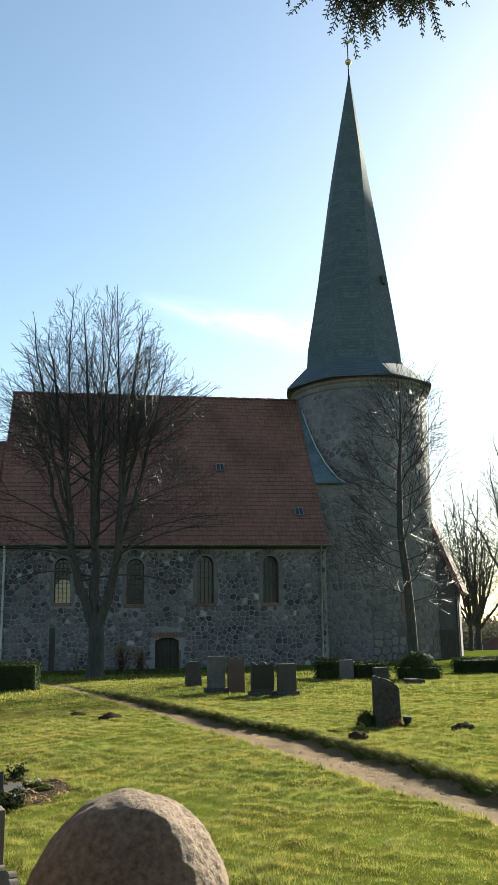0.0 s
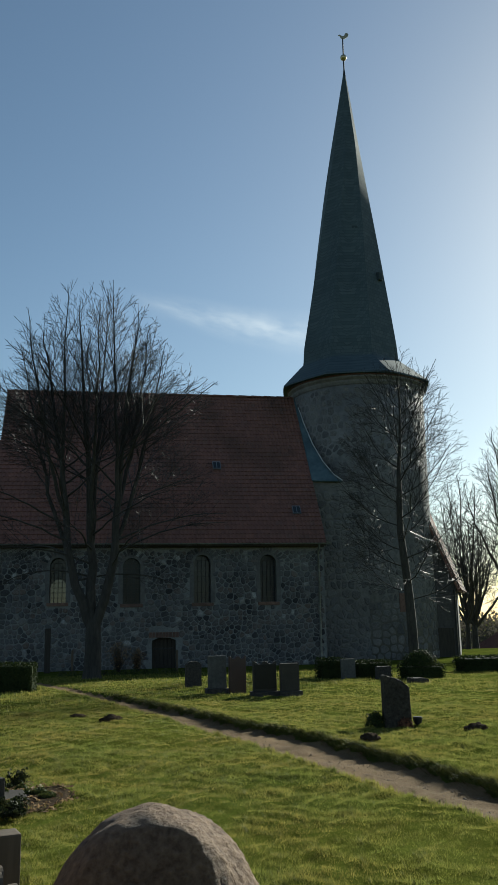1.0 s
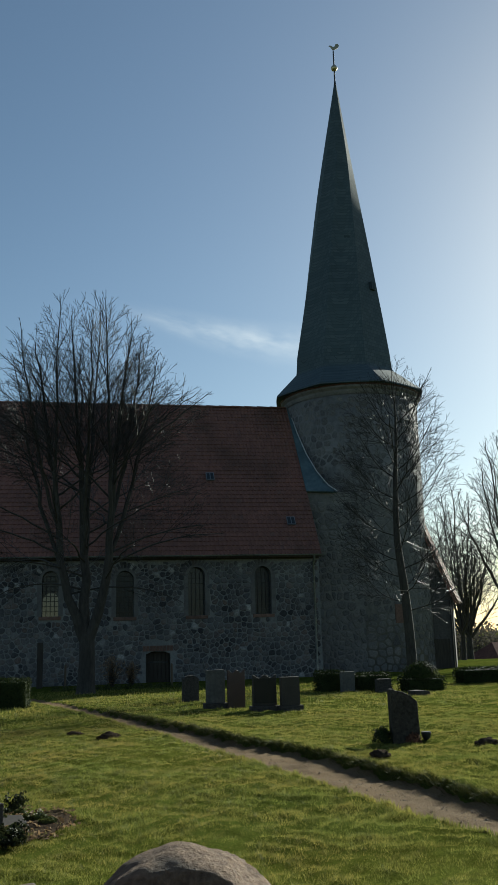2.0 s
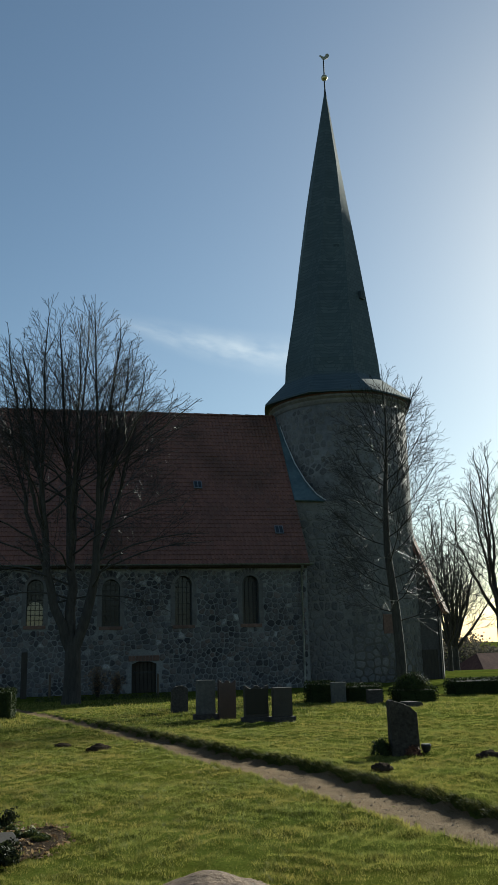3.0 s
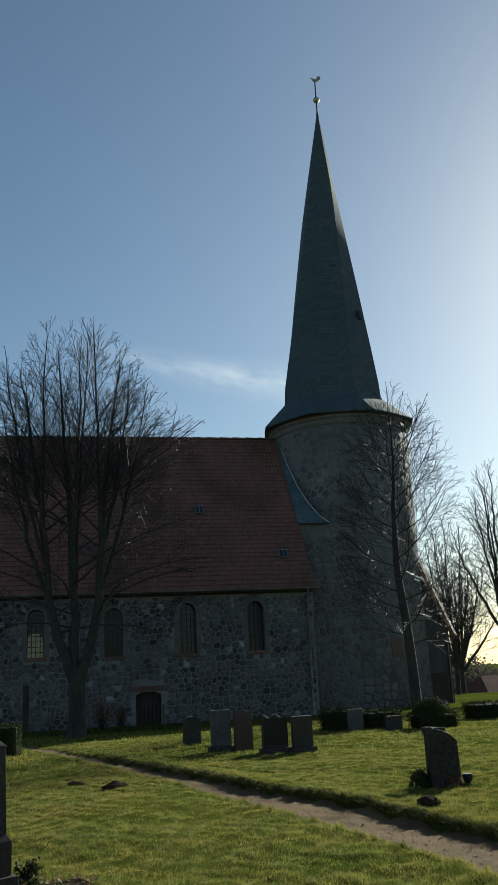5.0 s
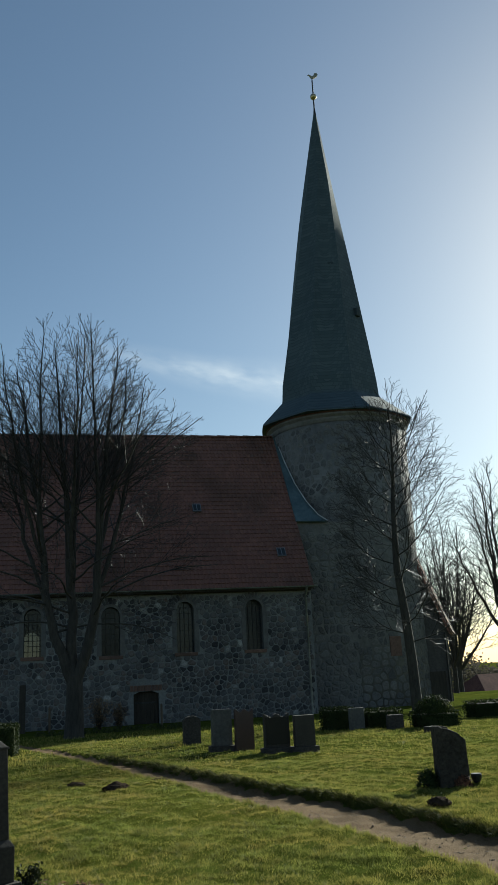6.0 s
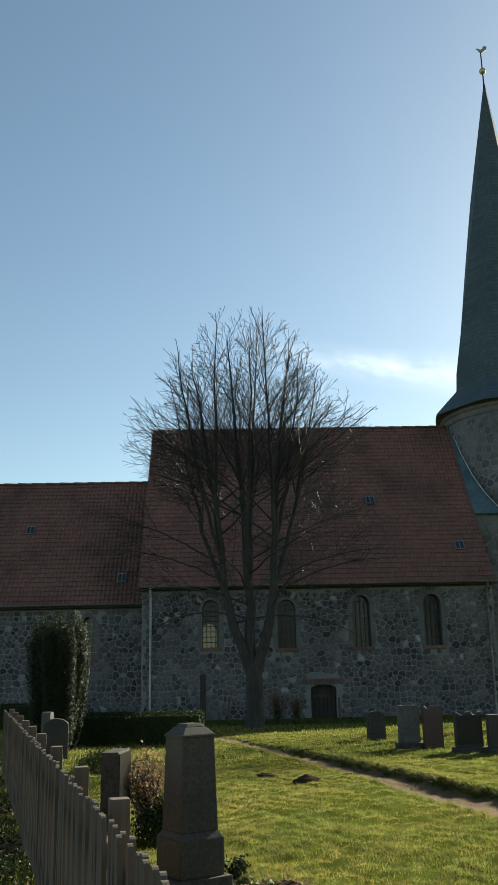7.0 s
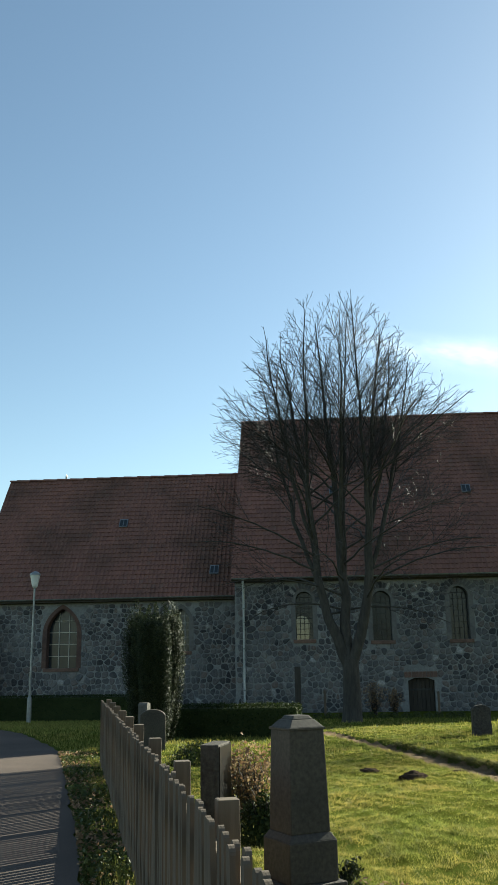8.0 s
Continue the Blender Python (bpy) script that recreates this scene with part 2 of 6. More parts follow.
M_LICHEN = surface("lichened_granite", (0.03, 0.026, 0.021), (0.085, 0.073, 0.06), 22, 0.9, 2.5, 0.9, 0.02, spec=0.15)
M_SANDSTONE = surface("grey_sandstone", (0.08, 0.076, 0.07), (0.14, 0.133, 0.122), 16, 0.85, 1.8, 0.4, 0.01, spec=0.2)
M_REDGRANITE = surface("red_granite", (0.05, 0.03, 0.024), (0.09, 0.052, 0.042), 40, 0.45, 2.0, 0.2, 0.005)
M_BLACK = surface("polished_black_granite", (0.008, 0.008, 0.009), (0.02, 0.02, 0.021), 60, 0.3, 2.0, 0.0, spec=0.25)
M_LAMPGLASS = surface("opal_lamp_glass", (0.62, 0.62, 0.6), (0.74, 0.74, 0.72), 6, 0.35, 1.0, 0.0)
M_SOIL = surface("bare_soil", (0.025, 0.018, 0.012), (0.07, 0.05, 0.035), 25, 1.0, 2.0, 0.9, 0.03, spec=0.02)
M_PETAL = leafy("petals", (0.45, 0.4, 0.35), (0.6, 0.56, 0.5), 0.3)
M_REDPETAL = leafy("faded_heather", (0.13, 0.06, 0.045), (0.25, 0.13, 0.095), 0.3)
M_FARWOOD = leafy("far_woods", (0.07, 0.063, 0.062), (0.13, 0.12, 0.117), 0.35, 0.9, 0.05)


# ---- small builders ----
def link(name, me, mat, parent=None, label="", m=None):
    ob = new(name, me)
    if mat:
        me.materials.clear()
        me.materials.append(mat)
    if m is not None:
        ob.matrix_basis = m
    if parent is not None:
        ob.parent = parent
    if label:
        ob["label"] = label
    return ob


def to_mesh(name, bm, smooth=False):
    me = bpy.data.meshes.new(name)
    bmesh.ops.recalc_face_normals(bm, faces=bm.faces)
    bm.to_mesh(me)
    bm.free()
    if smooth:
        me.polygons.foreach_set("use_smooth", [True] * len(me.polygons))
    return me


def part(name, bm, mat, parent, label="", m=None, smooth=False):
    return link(name, to_mesh(name, bm, smooth), mat, parent, label, m)


def raw_mesh(name, verts, faces, smooth=False):
    me = bpy.data.meshes.new(name)
    me.from_pydata(verts if isinstance(verts, list) else verts.tolist(), [], faces if isinstance(faces, list) else faces.tolist())
    if smooth:
        me.polygons.foreach_set("use_smooth", [True] * len(me.polygons))
    me.update()
    return me


def box(bm, x0, x1, y0, y1, z0, z1, bevel=0.0, m=None):
    vs = [bm.verts.new(p) for p in ((x0, y0, z0), (x1, y0, z0), (x1, y1, z0), (x0, y1, z0), (x0, y0, z1), (x1, y0, z1), (x1, y1, z1), (x0, y1, z1))]
    fs = [bm.faces.new([vs[i] for i in f]) for f in ((0, 3, 2, 1), (4, 5, 6, 7), (0, 1, 5, 4), (1, 2, 6, 5), (2, 3, 7, 6), (3, 0, 4, 7))]
    if bevel:
        es = list({e for f in fs for e in f.edges})
        bmesh.ops.bevel(bm, geom=es, offset=bevel, segments=2, affect="EDGES", profile=0.6)
    if m is not None:
        bmesh.ops.transform(bm, matrix=m, verts=bm.verts)
    return bm


def lathe(bm, profile, n=16, centre=(0, 0), cap=True):
    """A turned shape: rows of (radius, z)."""
    rings = []
    for r, z in profile:
        rings.append([bm.verts.new((centre[0] + r * math.cos(2 * math.pi * k / n), centre[1] + r * math.sin(2 * math.pi * k / n), z)) for k in range(n)])
    for a, b in zip(rings, rings[1:]):
        for k in range(n):
            bm.faces.new((a[k], a[(k + 1) % n], b[(k + 1) % n], b[k]))
    if cap:
        bm.faces.new(rings[0][::-1])
        bm.faces.new(rings[-1])
    return bm


def thing(name, label, category, at=(0, 0, 0), rz=0.0, group="", kind=""):
    ob = new(name)
    ob.empty_display_size = 0.2
    ob.matrix_basis = pose(at[0], at[1], at[2], 0, 0, rz)
    return tagged(ob, label, category, group, kind)


def tube_mesh(name, paths, sides=5):
    """Tapered tubes along paths of (point, radius)."""
    verts, faces = [], []
    for path in paths:
        n = 3 if path[0][1] < 0.02 else sides
        start = len(verts)
        for i, (p, r) in enumerate(path):
            a, b = path[max(0, i - 1)][0], path[min(len(path) - 1, i + 1)][0]
            d = (b - a).normalized()
            u = d.cross(Vector((0.3, 1, 0.1)) if abs(d.y) < 0.9 else Vector((1, 0, 0.1))).normalized()
            v = d.cross(u)
            for k in range(n):
                a_ = 2 * math.pi * k / n
                q = p + (u * math.cos(a_) + v * math.sin(a_)) * r
                verts.append((q.x, q.y, q.z))
        for i in range(len(path) - 1):
            for k in range(n):
                k2 = (k + 1) % n
                faces.append((start + i * n + k, start + i * n + k2, start + (i + 1) * n + k2, start + (i + 1) * n + k))
    me = raw_mesh(name, verts, faces, True)
    return me


def smooth_step(a, b, v):
    t = np.clip((v - a) / (b - a), 0, 1)
    return t * t * (3 - 2 * t)


# ---- the ground ----
# far and near edge of the gravel path, and the road's edge beside the fence, as y -> x
PATH_Y = (-6.0, 0.0, 3.7, 4.8, 6.0, 7.2, 8.6, 10.4, 12.8, 17.0, 22.0, 26.0)
PATH_NEAR = (-2.0, -2.65, -3.10, -3.28, -3.50, -3.74, -4.06, -4.48, -5.06, -5.98, -7.35, -8.6)
PATH_FAR = (-1.6, -2.15, -2.52, -2.62, -2.78, -2.96, -3.24, -3.86, -4.55, -5.58, -7.0, -8.2)
ROAD_Y = (-14.0, 0.0, 6.65, 8.6, 11.55, 15.5, 18.0, 22.5, 27.5, 33.8)
ROAD_X = (-2.7, -7.0, -9.01, -9.6, -10.55, -11.83, -12.69, -15.0, -18.2, -22.2)


def path_near(y):
    return np.interp(y, PATH_Y, PATH_NEAR)


def path_far(y):
    return np.interp(y, PATH_Y, PATH_FAR)


def fence_x(y):
    return -6.69 - 0.288 * y


def ground_z(x, y):
    """The lawn: nearly level, a step up beyond the path, sinking towards the church and the far fields."""
    x, y = np.asarray(x, float), np.asarray(y, float)
    z = -0.09 * smooth_step(1, 6, y) - 0.05 * smooth_step(12, 18, y) - 0.45 * smooth_step(21, 38, y)
    z = z - 7.0 * smooth_step(52, 150, y)
    beyond = smooth_step(0.0, 0.14, x - path_far(y)) * (1 - smooth_step(13, 24, y))
    z = z + (0.037 + 0.078 * np.exp(-(np.maximum(0.0, x - path_far(y) - 0.12) / 0.55) ** 2)) * beyond
    inside = smooth_step(-0.06, 0.06, x - path_near(y)) * (1 - smooth_step(0.0, 0.05, x - path_far(y))) * (1 - smooth_step(22, 25, y))
    z = z - 0.035 * inside
    lumps = 0.009 * np.sin(27 * x + 2 * np.sin(5 * y)) * np.sin(24 * y + 2 * np.sin(6 * x)) * (y < 16) + 0.02 * np.sin(11.3 * x + 2.2 * np.sin(3 * y)) * np.sin(9.7 * y + 1.7 * np.sin(4 * x)) * (y < 24) + 0.018 * np.sin(2.1 * x + 0.7 * y) * np.sin(1.7 * y - 0.4 * x) + 0.01 * np.sin(5.3 * x + 1.1) * np.sin(4.7 * y)
    return z + lumps * (1 - smooth_step(24, 34, y)) * smooth_step(-0.1, 0.3, x - fence_x(y))


def gz(x, y):
    return float(ground_z(x, y))


def spread(lo, hi, step, far, out):
    mid = list(np.arange(lo, hi + 1e-6, step))
    a, b, s = mid[0], mid[-1], step
    left, right = [], []
    while a > -far or b < out:
        s *= 1.35
        if a > -far:
            a -= s
            left.append(a)
        if b < out:
            b += s
            right.append(b)
    return np.array(left[::-1] + mid + right)


gx, gy = spread(-9.0, 1.0, 0.08, 900, 900), spread(-3.0, 24.0, 0.12, 300, 1800)
GX, GY = np.meshgrid(gx, gy)
GZ = ground_z(GX, GY)
nx, ny = len(gx), len(gy)
idx = np.arange(nx * ny).reshape(ny, nx)
quads = np.stack([idx[:-1, :-1], idx[:-1, 1:], idx[1:, 1:], idx[1:, :-1]], -1).reshape(-1, 4)
ground = link("ground", raw_mesh("ground", np.stack([GX, GY, GZ], -1).reshape(-1, 3), quads, True), M_LAWN)
tagged(ground, "churchyard lawn of short green winter grass", "lawn", kind="structure")


def strip(name, ys, left, right, mat, lift, cols, label, category):
    verts, faces = [], []
    for y in ys:
        l, r = left(y), right(y)
        for c in range(cols + 1):
            x = l + (r - l) * c / cols
            verts.append((float(x), float(y), gz(x, y) + lift))
    for i in range(len(ys) - 1):
        for c in range(cols):
            a = i * (cols + 1) + c
            faces.append((a, a + 1, a + cols + 2, a + cols + 1))
    return tagged(link(name, raw_mesh(name, verts, faces, True), mat), label, category, kind="structure")


def ragged(f, amp, k):
    return lambda y: f(y) + amp * (math.sin(7.3 * y + k) + 0.6 * math.sin(17.1 * y + 2 * k) + 0.4 * math.sin(41.0 * y))


strip("path", np.arange(-14.0, 25.0, 0.06), ragged(path_near, 0.025, 1.0), ragged(lambda y: path_far(y) + 0.03, 0.012, 2.2), M_GRAVEL, 0.012, 6, "narrow trodden gravel path cut through the lawn", "path")
road_r = lambda y: np.interp(y, ROAD_Y, ROAD_X)
strip("road", np.arange(-13.0, 33.6, 0.3), lambda y: road_r(y) - 4.2 - 0.25 * max(0.0, y - 18), ragged(road_r, 0.03, 0.5), M_ROAD, 0.02, 24, "grey asphalt lane with shadow stripes from the fence", "road")

# ---- the church ----
NAVE_X0, NAVE_X1, NAVE_Y, AXIS_Y = -11.2, 5.2, 40.0, 46.0
EAVE_Z, RIDGE_Z = 5.5, 14.6
CH_X0, CH_Y, CH_EAVE, CH_RIDGE = -24.2, 41.5, 4.82, 11.66
BASE_Z = -0.9
TOWER = (9.2, 46.0)
church = thing("church", "old fieldstone village church with red tiled roofs and a round tower", "church")


def arch_loop(cx, w, sill, top, pointed=False, n=9):
    """An opening's outline in x, z: a round or slightly pointed head."""
    r = w / 2
    pts = [(cx - r, sill), (cx + r, sill)]
    if pointed:
        spring = top - w * 0.75
        R = w * 1.02
        for k in range(n):
            a = math.acos((R - r) / R) * k / (n - 1)
            pts.append((cx + r - R + R * math.cos(a), spring + R * math.sin(a) * (top - spring) / (R * math.sin(math.acos((R - r) / R)))))
        pts += [(2 * cx - x, z) for x, z in pts[-2:1:-1]]
    else:
        spring = top - r
        pts += [(cx + r * math.cos(math.pi * k / (n - 1)), spring + r * math.sin(math.pi * k / (n - 1))) for k in range(n)]
    return pts


def pierced_wall(name, outline, holes, y, thick, mat, parent):
    bm = bmesh.new()
    edges = []
    for loop in (outline, *holes):
        vs = [bm.verts.new((x, y, z)) for x, z in loop]
        edges += [bm.edges.new((a, b)) for a, b in zip(vs, vs[1:] + vs[:1])]
    bmesh.ops.triangle_fill(bm, edges=edges, use_beauty=True, normal=(0, -1, 0))
    out = bmesh.ops.extrude_face_region(bm, geom=bm.faces[:])
    bmesh.ops.translate(bm, verts=[v for v in out["geom"] if isinstance(v, bmesh.types.BMVert)], vec=(0, thick, 0))
    return part(name, bm, mat, parent)


NAVE_WINDOWS = [(-8.02, 0.78, 2.6, 4.75), (-4.5, 0.86, 2.5, 4.72), (-1.02, 0.84, 2.5, 4.85), (2.3, 0.84, 2.5, 4.85)]
NAVE_HOLES = [arch_loop(*w) for w in NAVE_WINDOWS]
DOOR = (-3.5, -2.33, -0.75, 0.85)
door_loop = [(DOOR[0], DOOR[2]), (DOOR[1], DOOR[2]), (DOOR[1], DOOR[3] - 0.12), (DOOR[1] - 0.3, DOOR[3]), (DOOR[0] + 0.3, DOOR[3]), (DOOR[0], DOOR[3] - 0.12)]
nave_wall = pierced_wall("nave_wall", [(NAVE_X0, BASE_Z), (NAVE_X1, BASE_Z), (NAVE_X1, EAVE_Z + 0.1), (NAVE_X0, EAVE_Z + 0.1)], NAVE_HOLES + [door_loop], NAVE_Y, 0.9, M_MORTAR, church)
CH_WINDOWS = [(-19.75, 1.5, 1.5, 4.3, True), (-13.95, 0.8, 2.2, 4.2, True)]
CH_HOLES = [arch_loop(*w) for w in CH_WINDOWS]
chancel_wall = pierced_wall("chancel_wall", [(CH_X0, BASE_Z), (NAVE_X0 + 0.3, BASE_Z), (NAVE_X0 + 0.3, CH_EAVE + 0.1), (CH_X0, CH_EAVE + 0.1)], CH_HOLES, CH_Y, 0.9, M_MORTAR, church)

# the other walls and both gables
far_holes = [arch_loop(-8.45, 0.95, 2.6, 4.3)]
pierced_wall("nave_far_wall", [(NAVE_X0, BASE_Z), (NAVE_X1, BASE_Z), (NAVE_X1, EAVE_Z + 0.1), (NAVE_X0, EAVE_Z + 0.1)], far_holes, 51.1, 0.9, M_MORTAR, church)
bm = bmesh.new()
box(bm, CH_X0, NAVE_X0, 49.6, 50.5, BASE_Z, CH_EAVE + 0.1)
part("chancel_far_wall", bm, M_MORTAR, church)


def gable(name, x, thick, y0, eave, ridge, mat):
    bm = bmesh.new()
    pts = [(y0, BASE_Z), (2 * AXIS_Y - y0, BASE_Z), (2 * AXIS_Y - y0, eave), (AXIS_Y, ridge), (y0, eave)]
    a = [bm.verts.new((x, y, z)) for y, z in pts]
    b = [bm.verts.new((x + thick, y, z)) for y, z in pts]
    bm.faces.new(a)
    bm.faces.new(b[::-1])
    for i in range(5):
        j = (i + 1) % 5
        bm.faces.new((a[i], b[i], b[j], a[j]))
    return part(name, bm, mat, church)


gable("nave_gable", NAVE_X0 + 0.02, 0.8, NAVE_Y + 0.93, EAVE_Z, RIDGE_Z - 0.25, M_BRICK)
gable("west_gable", NAVE_X1 - 0.8, 0.78, NAVE_Y + 0.93, EAVE_Z, RIDGE_Z - 0.25, M_MORTAR)
gable("chancel_gable", CH_X0 + 0.02, 0.8, CH_Y + 0.93, CH_EAVE, CH_RIDGE - 0.25, M_BRICK)


def window(cx, w, sill, top, pointed, wall_y, cols, rows, frame_mat):
    """A recessed window: brick surround, leaded pane with bars, brick sill."""
    win = link("window", raw_mesh("window_reveal", *ring_strip(cx, w, sill, top, pointed, wall_y)), frame_mat is M_FRAME and M_BRICK_DARK or M_JAMB, church, "arched window with leaded panes in a brick reveal")
    inner = arch_loop(cx, w - 0.02, sill + 0.01, top - 0.01, pointed)
    bm = bmesh.new()
    bm.faces.new([bm.verts.new((x, wall_y + 0.42, z)) for x, z in inner])
    part("pane", bm, M_GLASS, win, "dark leaded glass")
    bm = bmesh.new()
    for k in range(1, cols):
        x = cx - w / 2 + w * k / cols
        z1 = top - (0.3 * w if abs(x - cx) > w * 0.2 else 0.05)
        box(bm, x - 0.016, x + 0.016, wall_y + 0.37, wall_y + 0.41, sill, z1)
    for k in range(1, rows):
        z = sill + (top - sill) * k / rows
        hw = w / 2 if z < top - w * 0.5 else w * 0.32
        box(bm, cx - hw, cx + hw, wall_y + 0.375, wall_y + 0.405, z - 0.014, z + 0.014)
    part("glazing_bar", bm, frame_mat, win)
    bm = bmesh.new()
    box(bm, cx - w / 2 - 0.12, cx + w / 2 + 0.12, wall_y - 0.07, wall_y + 0.36, sill - 0.16, sill - 0.004, 0.015)
    part("sill", bm, M_BRICK, win, "projecting brick sill")
    return win


def ring_strip(cx, w, sill, top, pointed, wall_y):
    """The brick ring round an opening, standing a little proud of the wall and lining the reveal."""
    a, b = arch_loop(cx, w - 0.01, sill + 0.005, top - 0.005, pointed), arch_loop(cx, w + 0.42, sill, top + 0.21, pointed)
    n = len(a)
    verts = [(x, wall_y - 0.03, z) for x, z in b] + [(x, wall_y - 0.03, z) for x, z in a] + [(x, wall_y + 0.44, z) for x, z in a] + [(x, wall_y + 0.05, z) for x, z in b]
    faces = []
    for i in range(n):
        j = (i + 1) % n
        if i == 0:
            continue
        faces += [(i, j, n + j, n + i), (n + i, n + j, 2 * n + j, 2 * n + i), (j, i, 3 * n + i, 3 * n + j)]
    return verts, faces


VOUSSOIR = to_mesh("voussoir", box(bmesh.new(), -0.055, 0.055, -0.05, 0.05, 0.0, 0.3, 0.012))
VOUSSOIR.materials.append(M_STONE)
for w in NAVE_WINDOWS:
    win = window(*w, False, NAVE_Y, 4, 9, M_IRON)
    for k in range(13):
        a = math.pi * (k + 0.5) / 13
        v = new("voussoir", VOUSSOIR)
        v.matrix_basis = pose(w[0] + (w[1] / 2 + 0.12) * math.cos(a), NAVE_Y, w[3] - w[1] / 2 + (w[1] / 2 + 0.12) * math.sin(a), 0, 90 - math.degrees(a), 0) @ Matrix.Diagonal((1, 1, 0.85 + 0.3 * ((k * 7) % 5) / 5, 1))
        v.parent = win
window(*CH_WINDOWS[0], CH_Y, 3, 5, M_FRAME)
window(*CH_WINDOWS[1], CH_Y, 3, 6, M_LEAD)

# the low walled-up door of dark boards
door = part("door", box(bmesh.new(), DOOR[0], DOOR[1], NAVE_Y + 0.36, NAVE_Y + 0.4, DOOR[2], DOOR[3] - 0.02), M_WOODDARK, church, "low door of dark vertical boards")
for k in range(6):
    x0 = DOOR[0] + 0.02 + k * (DOOR[1] - DOOR[0] - 0.04) / 6
    part("board", box(bmesh.new(), x0 + 0.006, x0 + 0.18, NAVE_Y + 0.3, NAVE_Y + 0.358, DOOR[2], DOOR[3] - 0.02, 0.006), M_WOODDARK, door)
bm = bmesh.new()
box(bm, DOOR[0] + 0.1, DOOR[1] - 0.1, NAVE_Y + 0.27, NAVE_Y + 0.298, 0.3, 0.38)
part("strap_hinge", bm, M_IRON, door)
brick_me = to_mesh("brick", box(bmesh.new(), -0.0725, 0.0725, -0.035, 0.1, 0.0, 0.25, 0.006))
brick_me.materials.append(M_BRICK)
for k in range(9):
    b = new("brick", brick_me)
    b.matrix_basis = pose(DOOR[0] - 0.07 + k * 0.162, NAVE_Y, DOOR[3] + 0.02, 0, (k * 37 % 5 - 2) * 0.8, 0)
    b.parent = nave_wall


# -- roofs --
def roof_slab(name, x0, x1, y0, z0, y1, z1, mat):
    """A pitched roof of two slabs meeting at the ridge, one mesh."""
    bm = bmesh.new()
    t = 0.14
    for side in (1, -1):
        p = [(x, AXIS_Y + side * (y - AXIS_Y), z) for x, y, z in ((x0, y0, z0), (x1, y0, z0), (x1, y1, z1), (x0, y1, z1))]
        top = [bm.verts.new(v) for v in p]
        low = [bm.verts.new((v[0], v[1], v[2] - t)) for v in p]
        bm.faces.new(top)
        bm.faces.new(low[::-1])
        for i in range(4):
            j = (i + 1) % 4
            bm.faces.new((top[i], low[i], low[j], top[j]))
    return part(name, bm, mat, church)


def tile_shape():
    """One pantile: a shallow S across, with a front lip; x across, y up the slope."""
    us = [-0.108, -0.06, -0.017, 0.034, 0.078, 0.108]
    hs = [0.032, 0.01, 0.002, 0.013, 0.037, 0.041]
    verts = [(u, 0.0, h + 0.036) for u, h in zip(us, hs)] + [(u, 0.325, h) for u, h in zip(us, hs)] + [(u, 0.0, h - 0.012) for u, h in zip(us, hs)]
    faces = [(i, i + 1, 7 + i, 6 + i) for i in range(5)] + [(12 + i, 13 + i, i + 1, i) for i in range(5)]
    return np.array(verts), faces


TILE_V, TILE_F = tile_shape()
TILE_ME = raw_mesh("tile", TILE_V, TILE_F, False)
TILE_ME.materials.append(M_TILE)


def tile_roof(roof, x0, x1, y0, z0, y1, z1, chosen=None, seed=1):
    rng = np.random.default_rng(seed)
    up = np.array([0, y1 - y0, z1 - z0], float)
    length = np.linalg.norm(up)
    up /= length
    out = np.array([0, -up[2], up[1]])
    across = np.array([1.0, 0, 0])
    rows, cols = int(length / 0.29), int((x1 - x0) / 0.204)
    verts, faces, single = [], [], 0
    for r in range(rows):
        for c in range(cols):
            x = x0 + (c + 0.5) * (x1 - x0) / cols
            tilt = rng.normal(0, 0.005)
            o = np.array([x, y0, z0]) + up * (r * length / rows - 0.03) + out * (0.012 + rng.normal(0, 0.002) + 0.012 * math.sin(x * 0.9 + r * 0.25))
            a = across * math.cos(tilt) + up * math.sin(tilt)
            b = up * math.cos(tilt) - across * math.sin(tilt)
            if chosen and chosen(r, x) and single < 300:
                single += 1
                m = Matrix(((a[0], b[0], out[0], o[0]), (a[1], b[1], out[1], o[1]), (a[2], b[2], out[2], o[2]), (0, 0, 0, 1)))
                t = new("tile", TILE_ME)
                t.matrix_basis = m
                t.parent = roof
            else:
                n = len(verts) * len(TILE_V)
                verts.append(o + TILE_V[:, :1] * a + TILE_V[:, 1:2] * b + TILE_V[:, 2:] * out)
                faces += [tuple(i + n for i in f) for f in TILE_F]
    rest = link("tiling", raw_mesh("tiling", np.concatenate(verts), faces), M_TILE_S, roof)
    tagged(rest, kind="stuff")


nave_roof = roof_slab("nave_roof", NAVE_X0 - 0.12, NAVE_X1 + 0.05, NAVE_Y - 0.4, EAVE_Z - 0.12, AXIS_Y, RIDGE_Z, M_WOODDARK)
chancel_roof = roof_slab("chancel_roof", CH_X0 - 0.15, NAVE_X0, CH_Y - 0.35, CH_EAVE - 0.1, AXIS_Y, CH_RIDGE, M_WOODDARK)


def ridge_caps(roof, x0, x1, z):
    verts, faces = [], []
    x, k = x0, 0
    while x < x1:
        n = len(verts)
        lift = 0.015 * (k % 2)
        for xx, rr in ((x, 0.15), (x + 0.4, 0.135)):
            for a in range(7):
                t = math.pi * a / 6
                verts.append((min(xx, x1), AXIS_Y - rr * math.cos(t), z + rr * math.sin(t) * 0.85 + lift))
        faces += [(n + a, n + a + 1, n + 8 + a, n + 7 + a) for a in range(6)]
        x += 0.38
        k += 1
    link("ridge_tiles", raw_mesh("ridge_tiles", verts, faces), M_TILE_S, roof, "half-round ridge tiles")


